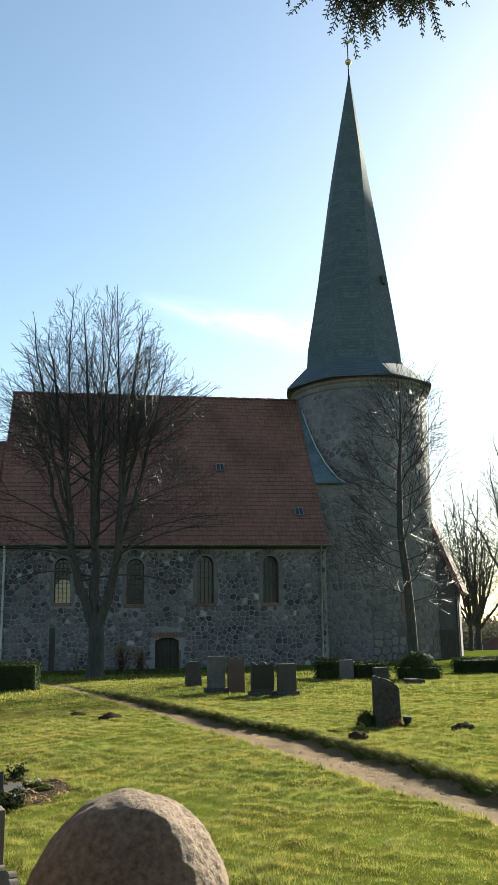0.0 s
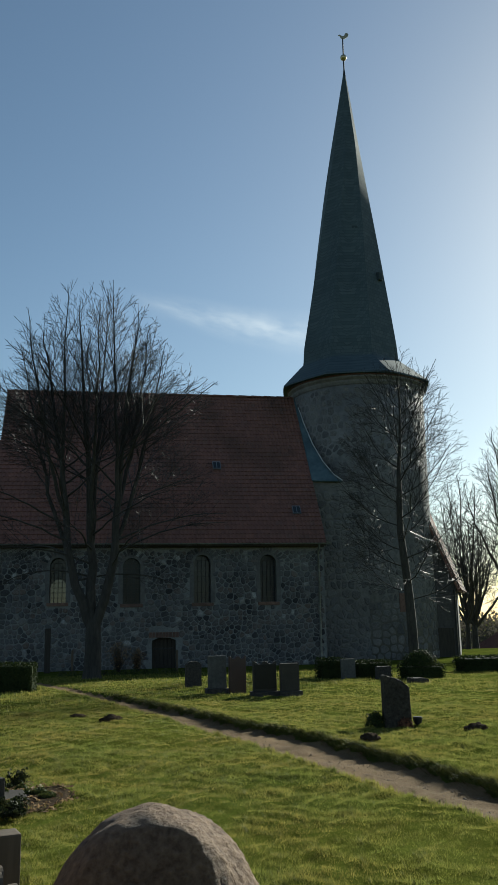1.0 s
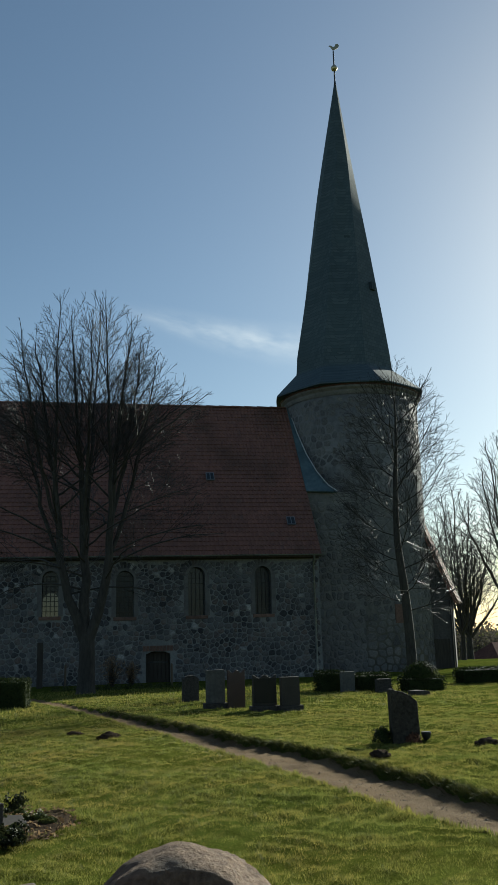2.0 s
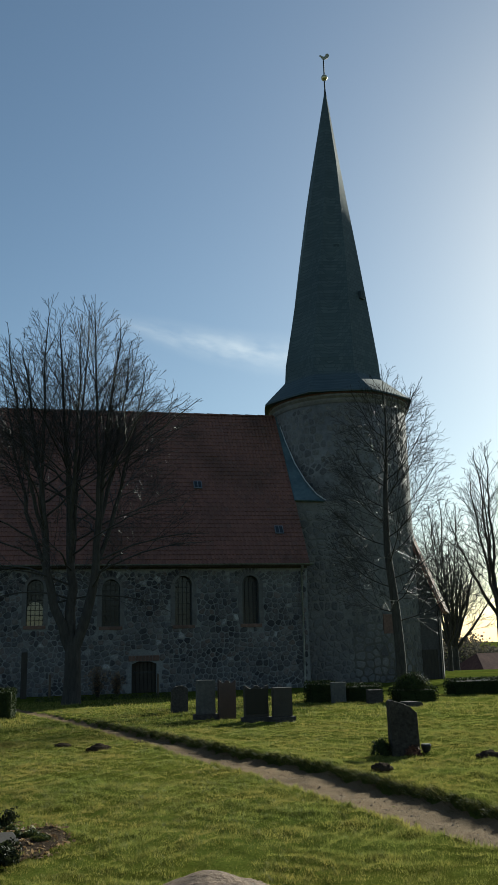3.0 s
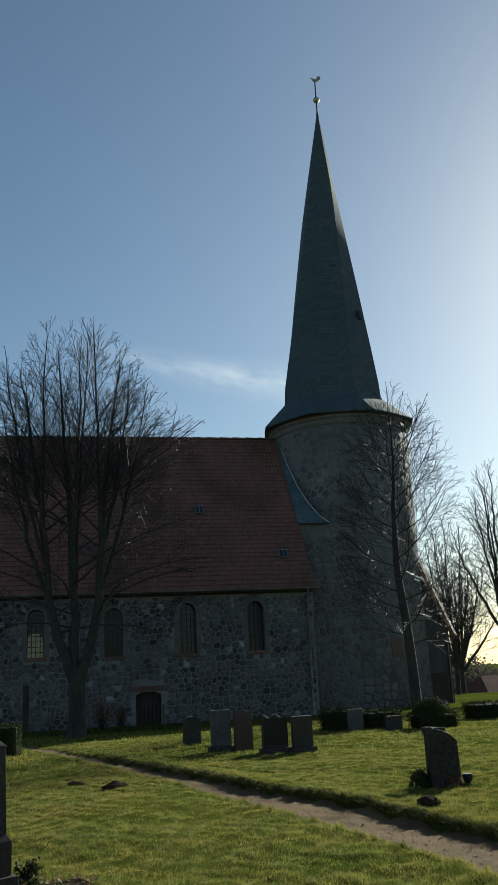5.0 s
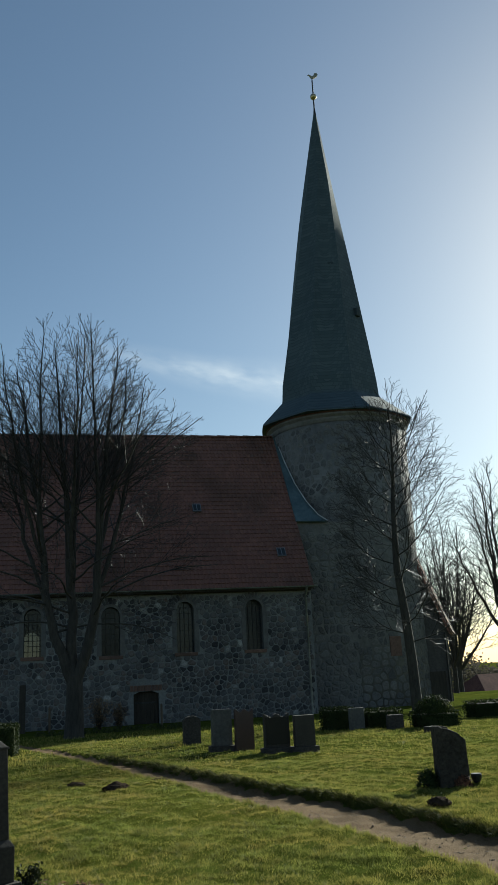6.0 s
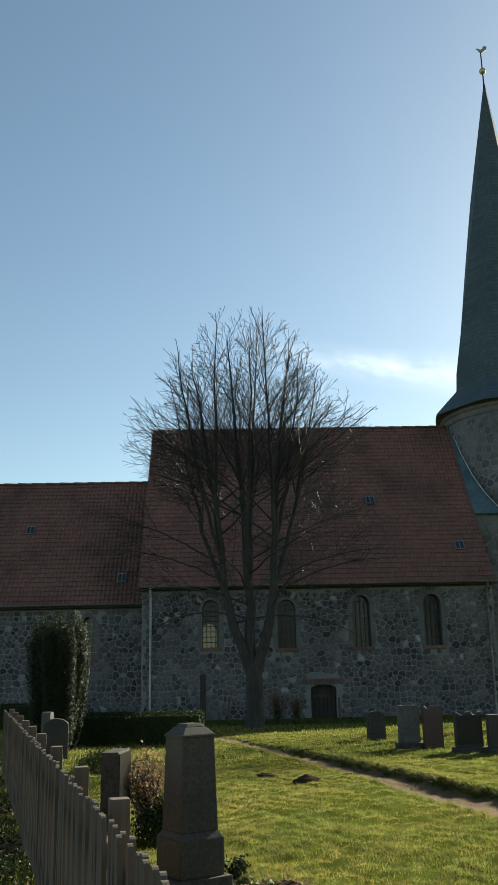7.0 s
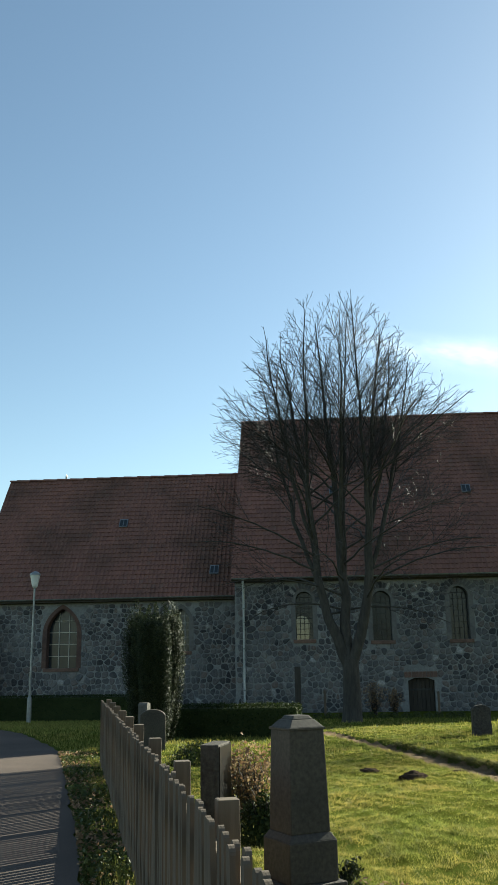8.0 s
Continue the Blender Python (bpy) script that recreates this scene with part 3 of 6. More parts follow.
ridge_caps(nave_roof, NAVE_X0 - 0.15, NAVE_X1, RIDGE_Z - 0.02)
ridge_caps(chancel_roof, CH_X0 - 0.18, NAVE_X0, CH_RIDGE - 0.02)


def roof_hatch(roof, x, y, z, slope):
    """A small cast roof light with two panes."""
    win = part("roof_light", box(bmesh.new(), -0.22, 0.22, -0.04, 0.5, 0.03, 0.11, 0.01), M_LEAD, roof, "small zinc roof light", pose(x, y, z, slope, 0, 0))
    bm = bmesh.new()
    for x0 in (-0.18, 0.02):
        box(bm, x0, x0 + 0.16, 0.01, 0.44, 0.112, 0.118)
    part("pane", bm, M_GLASS, win)


NS, CS = math.degrees(math.atan2(RIDGE_Z - EAVE_Z + 0.12, AXIS_Y - NAVE_Y + 0.4)), math.degrees(math.atan2(CH_RIDGE - CH_EAVE + 0.1, AXIS_Y - CH_Y + 0.35))
for x, f in ((0.1, 0.45), (4.03, 0.17), (-6.43, 0.465)):
    roof_hatch(nave_roof, x, NAVE_Y - 0.4 + f * 6.4, EAVE_Z - 0.12 + f * 9.4, NS)
for x, f in ((-17.4, 0.55), (-12.4, 0.16)):
    roof_hatch(chancel_roof, x, CH_Y - 0.35 + f * 4.85, CH_EAVE - 0.1 + f * 7.01, CS)

# small finial on the chancel ridge
bm = lathe(bmesh.new(), [(0.05, CH_RIDGE + 0.08), (0.06, CH_RIDGE + 0.2), (0.02, CH_RIDGE + 0.34)], 8, (-21.2, AXIS_Y))
part("finial", bm, M_LEAD, chancel_roof)


def gutter(name, x0, x1, y, z):
    verts, faces = [], []
    for x in (x0, x1):
        for r in (0.075, 0.062):
            for a in range(7):
                t = math.pi + math.pi * a / 6
                verts.append((x, y + r * math.cos(t), z + r * math.sin(t)))
    for a in range(6):
        faces += [(a, a + 1, 14 + a + 1, 14 + a), (7 + a + 1, 7 + a, 21 + a, 21 + a + 1)]
    faces += [(0, 14, 21, 7), (6, 13, 27, 20)]
    link(name, raw_mesh(name, verts, faces), M_LEAD, church, "zinc half-round gutter")


gutter("gutter", NAVE_X0 - 0.1, NAVE_X1 + 0.25, NAVE_Y - 0.48, EAVE_Z - 0.12)
gutter("gutter", CH_X0 - 0.1, NAVE_X0 - 0.15, CH_Y - 0.43, CH_EAVE - 0.08)
for x, y, z in ((4.87, NAVE_Y - 0.16, EAVE_Z - 0.2), (-10.78, NAVE_Y - 0.16, EAVE_Z - 0.2)):
    pts = [(Vector((x, y - 0.3, z + 0.02)), 0.055), (Vector((x, y - 0.28, z - 0.1)), 0.055), (Vector((x, y, z - 0.35)), 0.055), (Vector((x, y, -0.75)), 0.055)]
    pipe = link("drainpipe", tube_mesh("drainpipe", [pts], 10), M_ZINC if x < 0 else M_LEAD, church, "pale zinc drainpipe" if x < 0 else "dull grey zinc drainpipe")
    for zz in (0.4, 2.2, 4.0):
        part("bracket", lathe(bmesh.new(), [(0.07, zz), (0.07, zz + 0.05)], 10, (x, y)), M_LEAD, pipe)
# brick cornices under the eaves
bm = bmesh.new()
box(bm, NAVE_X0, NAVE_X1, NAVE_Y - 0.14, NAVE_Y - 0.002, EAVE_Z - 0.3, EAVE_Z - 0.14)
part("cornice", bm, M_WOODDARK, church, "dark moulded eaves board")
bm = bmesh.new()
box(bm, CH_X0, NAVE_X0, CH_Y - 0.12, CH_Y - 0.002, CH_EAVE - 0.26, CH_EAVE - 0.12)
part("cornice", bm, M_WOODDARK, church, "dark moulded eaves board")

# brick buttress with a tiled weathering at the chancel's corner
bm = bmesh.new()
pts = [(CH_Y + 0.2, BASE_Z), (CH_Y + 0.2, 4.3), (CH_Y - 0.15, 4.3), (CH_Y - 1.0, 3.3), (CH_Y - 1.0, BASE_Z)]
a = [bm.verts.new((-24.35, y, z)) for y, z in pts]
b = [bm.verts.new((-22.95, y, z)) for y, z in pts]
bm.faces.new(a)
bm.faces.new(b[::-1])
for i in range(5):
    bm.faces.new((a[i], b[i], b[(i + 1) % 5], a[(i + 1) % 5]))
part("buttress", bm, M_BRICK_DARK, church, "brick corner buttress with sloping top")
bm = bmesh.new()
pts = [(-23.9, 3.9), (-25.4, 2.4), (-25.4, BASE_Z), (-23.9, BASE_Z)]
a = [bm.verts.new((x, CH_Y - 0.2, z)) for x, z in pts]
b = [bm.verts.new((x, CH_Y + 1.0, z)) for x, z in pts]
bm.faces.new(a)
bm.faces.new(b[::-1])
for i in range(4):
    bm.faces.new((a[i], b[i], b[(i + 1) % 4], a[(i + 1) % 4]))
part("buttress", bm, M_BRICK_DARK, church, "brick corner buttress with sloping top")

# -- tower --
TR = 3.95
bm = lathe(bmesh.new(), [(TR + 0.12, BASE_Z), (TR + 0.06, 4.0), (TR, 8.0), (TR, 14.9)], 64, TOWER)
tower = part("tower", bm, M_PLASTER, church, "round tower of patched fieldstone masonry", smooth=True)
bm = lathe(bmesh.new(), [(TR + 0.04, 14.55), (TR + 0.1, 14.7), (TR + 0.1, 14.8), (TR + 0.22, 14.92), (TR + 0.22, 15.1)], 64, TOWER)
part("cornice", bm, M_PLASTER, tower, "stepped masonry cornice")
bm = bmesh.new()
box(bm, NAVE_X1 - 0.05, 8.3, 42.1, 45.0, BASE_Z, 8.95)
stair_wall = part("stair_wall", bm, M_PLASTER, church, "masonry between nave and tower")


def tower_niche(ang, z0, z1, w):
    bm = box(bmesh.new(), -w / 2, w / 2, -0.05, 0.25, 0, z1 - z0, 0.02)
    a = radians(ang)
    part("walled_niche", bm, M_BRICK, tower, "bricked-up opening", pose(TOWER[0] + (TR + 0.06) * math.sin(a), TOWER[1] - (TR + 0.06) * math.cos(a), z0, 0, 0, ang))


tower_niche(14, 1.9, 2.9, 0.7)
tower_niche(-30, 3.6, 4.3, 0.5)


def spire_mesh():
    levels = [(4.5, 15.1, 0.75), (4.48, 15.19, 0.75), (3.7, 15.92, 0.85), (3.02, 16.55, 0.97), (2.96, 16.75, 1.0), (2.9, 17.6, 1.0)]
    for i in range(1, 25):
        levels.append((2.9 * (1 - i / 24) + 0.05 * i / 24, 17.6 + (36.9 - 17.6) * i / 24, 1.0))
    n = 64
    verts, faces, uvs = [], [], []
    for r, z, octo in levels:
        t = max(0.0, (z - 17) / 20)
        twist = radians(float(np.interp(t, (0, 0.25, 0.47, 0.73, 1), (8, 11, 18, 30, 27))))
        lean = float(np.interp(z, (15.2, 16.9, 20.0, 28.7, 36.9), (-0.1, -0.34, -0.26, -0.1, 0.16)))
        for k in range(n):
            # the ring turns with the spire so that its corners stay sharp
            a = 2 * math.pi * k / n + twist
            b = (2 * math.pi * k / n) % (math.pi / 4) - math.pi / 8
            ro = r * math.cos(math.pi / 8) / math.cos(b) * 1.03
            rr = r * (1 - octo) + ro * octo
            verts.append((TOWER[0] + rr * math.sin(a) + lean, TOWER[1] - rr * math.cos(a), z))
    for i in range(len(levels) - 1):
        for k in range(n):
            faces.append((i * n + k, i * n + (k + 1) % n, (i + 1) * n + (k + 1) % n, (i + 1) * n + k))
    faces.append(tuple(range(n))[::-1])
    me = raw_mesh("spire", verts, faces)
    uv = me.uv_layers.new(name="uv")
    for poly in me.polygons:
        for li in poly.loop_indices:
            v = me.vertices[me.loops[li].vertex_index].co
            k = me.loops[li].vertex_index % n
            rr = math.hypot(v.x - TOWER[0], v.y - TOWER[1])
            kk = k if not (k == 0 and any(me.loops[j].vertex_index % n == n - 1 for j in poly.loop_indices)) else n
            uv.data[li].uv = (2 * math.pi * rr * kk / n, v.z)
    return me


spire = link("spire", spire_mesh(), M_SLATE, church, "tall twisted octagonal spire in dark grey slate")
bm = lathe(bmesh.new(), [(4.0, 15.0), (4.2, 15.02), (4.22, 15.1), (4.0, 15.1)], 64, TOWER, cap=False)
part("eaves_board", bm, M_EAVES, spire, "red-brown eaves board")
# slate hatches on the spire
for ang, z, r in ((-7.0, 24.7, 1.72), (36, 21.7, 2.17)):
    a = radians(ang)
    bm = bmesh.new()
    box(bm, -0.18, 0.18, -0.03, 0.4, 0, 0.5, 0.02)
    hatch = part("hatch", bm, M_SLATE, spire, "small slated hatch", pose(TOWER[0] + 0.05 + (r - 0.02) * math.sin(a), TOWER[1] - (r - 0.02) * math.cos(a), z, 0, 0, ang))
    bm = bmesh.new()
    for x0 in (-0.18, 0.03):
        box(bm, x0, x0 + 0.14, -0.042, -0.032, 0.08, 0.42)
    part("shutter", bm, M_SLATE, hatch)
# iron pole, gilded ball and weathercock
tip = (TOWER[0] + 0.16, TOWER[1])
bm = lathe(bmesh.new(), [(0.1, 36.6), (0.05, 37.1), (0.045, 39.2), (0.02, 39.5)], 8, tip)
part("vane_pole", bm, M_IRON, spire)
bm = bmesh.new()
bmesh.ops.create_uvsphere(bm, u_segments=20, v_segments=12, radius=0.21, matrix=Matrix.Translation((tip[0], tip[1], 38.0)))
part("ball", bm, M_GOLD, spire, "gilded ball", smooth=True)
bm = bmesh.new()
cock = [(-0.3, 0.12), (-0.22, 0.2), (-0.13, 0.16), (0.0, 0.1), (0.12, 0.16), (0.18, 0.34), (0.33, 0.38), (0.42, 0.26), (0.36, 0.1), (0.24, 0.0), (0.1, -0.1), (-0.06, -0.1), (-0.16, 0.02), (-0.2, 0.1)]
va = [bm.verts.new((tip[0] + x, tip[1] - 0.02, 39.5 + z)) for x, z in cock]
vb = [bm.verts.new((tip[0] + x, tip[1] + 0.02, 39.5 + z)) for x, z in cock]
bm.faces.new(va)
bm.faces.new(vb[::-1])
for i in range(len(cock)):
    j = (i + 1) % len(cock)
    bm.faces.new((va[i], vb[i], vb[j], va[j]))
part("weathercock", bm, M_GOLD, spire, "weathercock of sheet copper")

# copper saddle between roof and tower
bm = bmesh.new()
def on_roof(x, f, lift):
    return (x, NAVE_Y - 0.4 + f * 6.4 - lift * 0.83, EAVE_Z - 0.12 + f * 9.4 + lift * 0.56)
fan = [(NAVE_X1 + 0.02, 0.375), (6.9, 0.372), (6.5, 0.41), (6.05, 0.5), (5.7, 0.62), (5.45, 0.78), (5.3, 0.97), (NAVE_X1 + 0.02, 0.97)]
va = [bm.verts.new(on_roof(x, f, 0.1)) for x, f in fan]
vb = [bm.verts.new(on_roof(x, f, 0.0)) for x, f in fan]
bm.faces.new(va)
bm.faces.new(vb[::-1])
for i in range(len(fan)):
    j = (i + 1) % len(fan)
    bm.faces.new((va[i], vb[i], vb[j], va[j]))
part("copper_saddle", bm, M_COPPER, church, "blue-green copper flashing beside the tower")
rail = [(Vector(on_roof(x, f, 0.16)), 0.03) for x, f in fan[1:7]]
link("flashing_strip", tube_mesh("flashing_strip", [rail], 6), M_ZINC, church, "bright lead strip on the flashing")

# annex west of the tower
bm = bmesh.new()
pts = [(11.0, BASE_Z), (13.95, BASE_Z), (13.95, 3.2), (11.55, 8.95), (11.0, 8.95)]
a = [bm.verts.new((x, 44.0, z)) for x, z in pts]
b = [bm.verts.new((x + 2.06, 48.6, z)) for x, z in pts]
bm.faces.new(a)
bm.faces.new(b[::-1])
for i in range(5):
    bm.faces.new((a[i], b[i], b[(i + 1) % 5], a[(i + 1) % 5]))
annex = part("annex", bm, M_DARKWALL, church, "lean-to porch of dark masonry against the tower, toned down for its shade")
bm = bmesh.new()
box(bm, 12.0, 13.6, 43.9, 44.05, BASE_Z, 1.0)
part("annex_door", bm, M_WOODDARK, annex, "dark wooden double door")
pts = [(Vector((13.75, 43.85, 3.1)), 0.05), (Vector((13.75, 43.85, -0.7)), 0.05)]
link("drainpipe", tube_mesh("drainpipe", [pts], 8), M_IRON, annex)


def annex_roof():
    """Pantiles down the lean-to, seen along its verge."""
    up = Vector((-2.7, 0, 6.45))
    length = up.length
    up.normalize()
    out = Vector((up.z, 0, -up.x))
    verts, faces = [], []
    for r in range(int(length / 0.29)):
        for c in range(24):
            o = Vector((14.05 + 0.5 * c * 0.21, 43.75 + c * 0.21, 3.05)) + up * (r * 0.29) + out * 0.03
            n = len(verts)
            for v in TILE_V:
                p = o + Vector((0.5 * (v[0] + 0.108), v[0] + 0.108, 0)) + up * v[1] + out * v[2] * 1.3
                verts.append(tuple(p))
            faces += [tuple(i + n for i in f) for f in TILE_F]
    t = link("annex_tiles", raw_mesh("annex_tiles", verts, faces), M_TILE_S, annex, "sunlit clay pantiles")
    tagged(t, kind="stuff")
    bm = bmesh.new()
    q = [Vector((14.05, 0, 3.03)), Vector((11.35, 0, 9.48))]
    pts = [q[0], q[1], q[1] - out * 0.12, q[0] - out * 0.12]
    a = [bm.verts.new((p.x, 43.75, p.z)) for p in pts]
    b = [bm.verts.new((p.x + 2.5, 48.8, p.z)) for p in pts]
    bm.faces.new(a)
    bm.faces.new(b[::-1])
    for i in range(4):
        bm.faces.new((a[i], b[i], b[(i + 1) % 4], a[(i + 1) % 4]))
    part("roof_deck", bm, M_TILE, annex)


annex_roof()


# ---- trees ----
def along(path, f):
    """The point, radius and direction at a fraction of a path."""
    t = f * (len(path) - 1)
    i = min(int(t), len(path) - 2)
    (p, r), (q, r2) = path[i], path[i + 1]
    return p.lerp(q, t - i), r + (r2 - r) * (t - i), (q - p).normalized()


def curve_path(points, steps, rng, wobble):
    """A smooth limb through a few points of (x, y, z, radius), a little crooked."""
    pts = [Vector(p[:3]) for p in points]
    rad = [p[3] for p in points]
    out = []
    for i in range(len(pts) - 1):
        p0, p1, p2, p3 = pts[max(0, i - 1)], pts[i], pts[i + 1], pts[min(len(pts) - 1, i + 2)]
        for k in range(steps):
            t = k / steps
            q = 0.5 * (2 * p1 + (p2 - p0) * t + (2 * p0 - 5 * p1 + 4 * p2 - p3) * t * t + (3 * p1 - p0 - 3 * p2 + p3) * t ** 3)
            if out:
                q = q + Vector((rng.gauss(0, wobble), rng.gauss(0, wobble), 0))
            out.append((q, rad[i] + (rad[i + 1] - rad[i]) * t))
    out.append((pts[-1], rad[-1]))
    return out


class Crown:
    """Grows branches and fine straight twigs out of given limbs, inside an outline of (height, radius)."""

    def __init__(self, seed, outline, centre=(0.0, 0.0), twig=0.0055, gaps=(0.4, 0.24, 0.15), reach=(0.5, 0.5, 0.45), angle=39, upward=0.12):
        self.rng = random.Random(seed)
        self.outline, self.centre, self.twig, self.gaps, self.reach, self.angle, self.upward = outline, centre, twig, gaps, reach, angle, upward
        self.limbs, self.twigs = [], []

    def inside(self, p):
        r = float(np.interp(p.z, [o[0] for o in self.outline], [o[1] for o in self.outline]))
        return math.hypot(p.x - self.centre[0], p.y - self.centre[1]) < r * self.rng.uniform(0.88, 1.1) and p.z < self.outline[-1][0] + 0.3

    def limb(self, path, start=0.25):
        self.limbs.append(path)
        self.sprout(path, 0, start)

    def sprout(self, path, level, start):
        rng = self.rng
        length = sum((b[0] - a[0]).length for a, b in zip(path, path[1:]))
        n = int(length * (1 - start) / self.gaps[level])
        turn = rng.uniform(0, 6.28)
        for j in range(n):
            f = min(0.985, start + (1 - start) * (j + rng.uniform(0.2, 0.8)) / max(1, n))
            at, r, main = along(path, f)
            turn += 2.4 + rng.gauss(0, 0.35)
            u = main.orthogonal().normalized()
            v = main.cross(u)
            side = u * math.cos(turn) + v * math.sin(turn)
            ang = radians(rng.gauss(self.angle, 7))
            d = main * math.cos(ang) + side * math.sin(ang)
            out = Vector((at.x - self.centre[0], at.y - self.centre[1], 0))
            if out.length > 0.4:
                d += out.normalized() * 0.22
            d.z += self.upward * (1.0 if level == 0 else 0.5)
            d.normalize()
            ln = (length * (1 - f) * self.reach[level] + (0.75, 0.28, 0.16)[level]) * rng.uniform(0.65, 1.2)
            self.grow(at, d, min(ln, (3.4, 1.4, 0.6)[level]), min(r * 0.6, (0.028, 0.013, 0.008)[level]), level + 1)

    def grow(self, p, d, length, r, level):
        rng = self.rng
        n = (0, 6, 4, 2)[level]
        path, q = [(p, max(self.twig, r))], p
        for i in range(n):
            d = (d + Vector((rng.gauss(0, 0.05), rng.gauss(0, 0.05), rng.gauss(0, 0.04) + (0.03 if level == 1 else 0.012)))).normalized()
            q = q + d * (length / n)
            path.append((q, max(self.twig * (0.75 if i == n - 1 else 1.0), r * (1 - 0.8 * (i + 1) / n))))
            if not self.inside(q):
                break
        self.twigs.append(path)
        if level < 3:
            self.sprout(path, level, 0.12)

    def place(self, name, label, base, trunk):
        tree = thing(name, label, "tree", base)
        link("trunk", tube_mesh("trunk", [trunk], 14), M_BARK, tree)
        link("branchwork", tube_mesh("branchwork", self.limbs, 7), M_BARK, tree)
        link("crown", tube_mesh("crown", self.twigs, 3), M_TWIG, tree, "bare twigs")
        return tree


def great_linden(x, y):
    """The forked tree before the nave: three tall stems, smaller risers and wide side limbs."""
    c = Crown(11, ((2.5, 3.2), (4.5, 4.4), (8.0, 5.0), (10.6, 4.5), (12.0, 3.4), (13.2, 2.6), (14.2, 1.8), (15.2, 0.7)), (-0.1, 0.0), twig=0.0058, gaps=(0.38, 0.21, 0.14), reach=(0.6, 0.52, 0.5))
    rng = c.rng
    stems = [curve_path(p, 4, rng, 0.03) for p in (
        ((-0.02, 0, 1.75, 0.21), (-0.82, 0.1, 4.0, 0.15), (-1.2, 0.2, 7.0, 0.11), (-1.62, 0.3, 10.2, 0.06), (-2.1, 0.4, 13.2, 0.009)),
        ((0.0, 0.03, 1.8, 0.22), (-0.12, 0.3, 4.0, 0.17), (-0.22, 0.35, 7.0, 0.12), (-0.5, 0.4, 10.2, 0.065), (-0.75, 0.5, 14.3, 0.009)),
        ((0.03, 0, 1.75, 0.21), (0.7, -0.1, 4.2, 0.16), (0.85, -0.2, 7.0, 0.12), (1.12, -0.2, 10.0, 0.065), (1.55, -0.3, 13.8, 0.009)))]
    for st in stems:
        c.limb(st, 0.56)
    # risers fork off the stems at half height
    for k, (i, f, tx, ty, tz) in enumerate(((1, 0.3, 0.4, 0.9, 14.9), (0, 0.34, -1.15, -0.9, 14.6), (2, 0.36, 0.55, -1.3, 14.7), (0, 0.28, -3.0, 1.3, 12.9), (2, 0.28, 2.7, 0.9, 13.0), (1, 0.36, -0.4, 2.3, 13.6), (1, 0.32, 0.1, -2.5, 13.4), (0, 0.4, -2.6, -0.9, 13.6), (2, 0.42, 2.1, 1.4, 13.9))):
        p, r, d = along(stems[i], f)
        e = Vector((tx, ty, tz))
        m1, m2 = p.lerp(e, 0.3), p.lerp(e, 0.66)
        c.limb(curve_path((( *p, r * 0.6), (m1.x * 1.12 - 0.02, m1.y * 1.1, m1.z - 0.15, r * 0.5), (m2.x * 1.06, m2.y * 1.06, m2.z - 0.1, 0.034), (*e, 0.008)), 4, rng, 0.03), 0.3)
    # side limbs all round, the lower ones level or drooping
    for k in range(30):
        g = k / 29
        p, r, d = along(stems[k % 3], 0.2 + 0.42 * g)
        a = 2.4 * k + rng.gauss(0, 0.2)
        ln = 4.6 - 0.9 * g
        rise = -0.12 + 0.75 * g + rng.uniform(-0.12, 0.12)
        way = Vector((math.cos(a), math.sin(a), 0))
        c.limb(curve_path(((*p, 0.042), (*(p + way * ln * 0.33 + Vector((0, 0, 0.5 + 0.25 * ln * rise))), 0.03), (*(p + way * ln * 0.7 + Vector((0, 0, 0.7 + 0.6 * ln * rise))), 0.022), (*(p + way * ln + Vector((0, 0, 0.55 + ln * rise))), 0.008)), 4, rng, 0.03), 0.4)
    trunk = curve_path(((0.0, 0, -0.25, 0.44), (0.0, 0, 0.15, 0.335), (0.02, 0, 1.0, 0.29), (0.02, 0.02, 2.0, 0.27)), 3, rng, 0.008)
    c.place("linden_tree", "bare tall tree with forked trunk and rounded crown before the church", (x, y, gz(x, y)), trunk)


great_linden(-6.3, 29.5)


def slender_linden(x, y):
    """A single leader with ascending side limbs to the top."""
    c = Crown(23, ((2.5, 1.8), (4.0, 2.6), (7.5, 3.1), (10.0, 2.7), (11.2, 1.7), (12.1, 0.8)), (0.0, 0.0), gaps=(0.28, 0.18, 0.14), reach=(0.6, 0.52, 0.5))
    rng = c.rng
    trunk = curve_path(((0.08, 0, -0.25, 0.26), (0.06, 0, 0.2, 0.2), (-0.02, 0, 2.6, 0.17), (-0.22, 0, 5.2, 0.13), (-0.15, 0.05, 7.6, 0.085), (0.02, 0.05, 9.6, 0.045), (0.05, 0.1, 11.6, 0.012)), 3, rng, 0.015)
    for k in range(30):
        g = k / 29
        p, r, d = along(trunk, 0.33 + 0.58 * g)
        a = 2.4 * k + rng.gauss(0, 0.2)
        ln = (2.9 - 1.5 * g) * rng.uniform(0.8, 1.12)
        way = Vector((math.cos(a), math.sin(a), 0))
        rise = 0.5 + 0.9 * g
        c.limb(curve_path(((*p, min(0.028, r * 0.5)), (*(p + way * ln * 0.45 + Vector((0, 0, ln * 0.3 * rise))), 0.018), (*(p + way * ln * 0.95 + Vector((0, 0, ln * rise))), 0.008)), 4, rng, 0.02), 0.16)
    c.place("linden_tree", "slender bare tree standing before the round tower", (x, y, gz(x, y)), trunk)


slender_linden(5.57, 28.8)


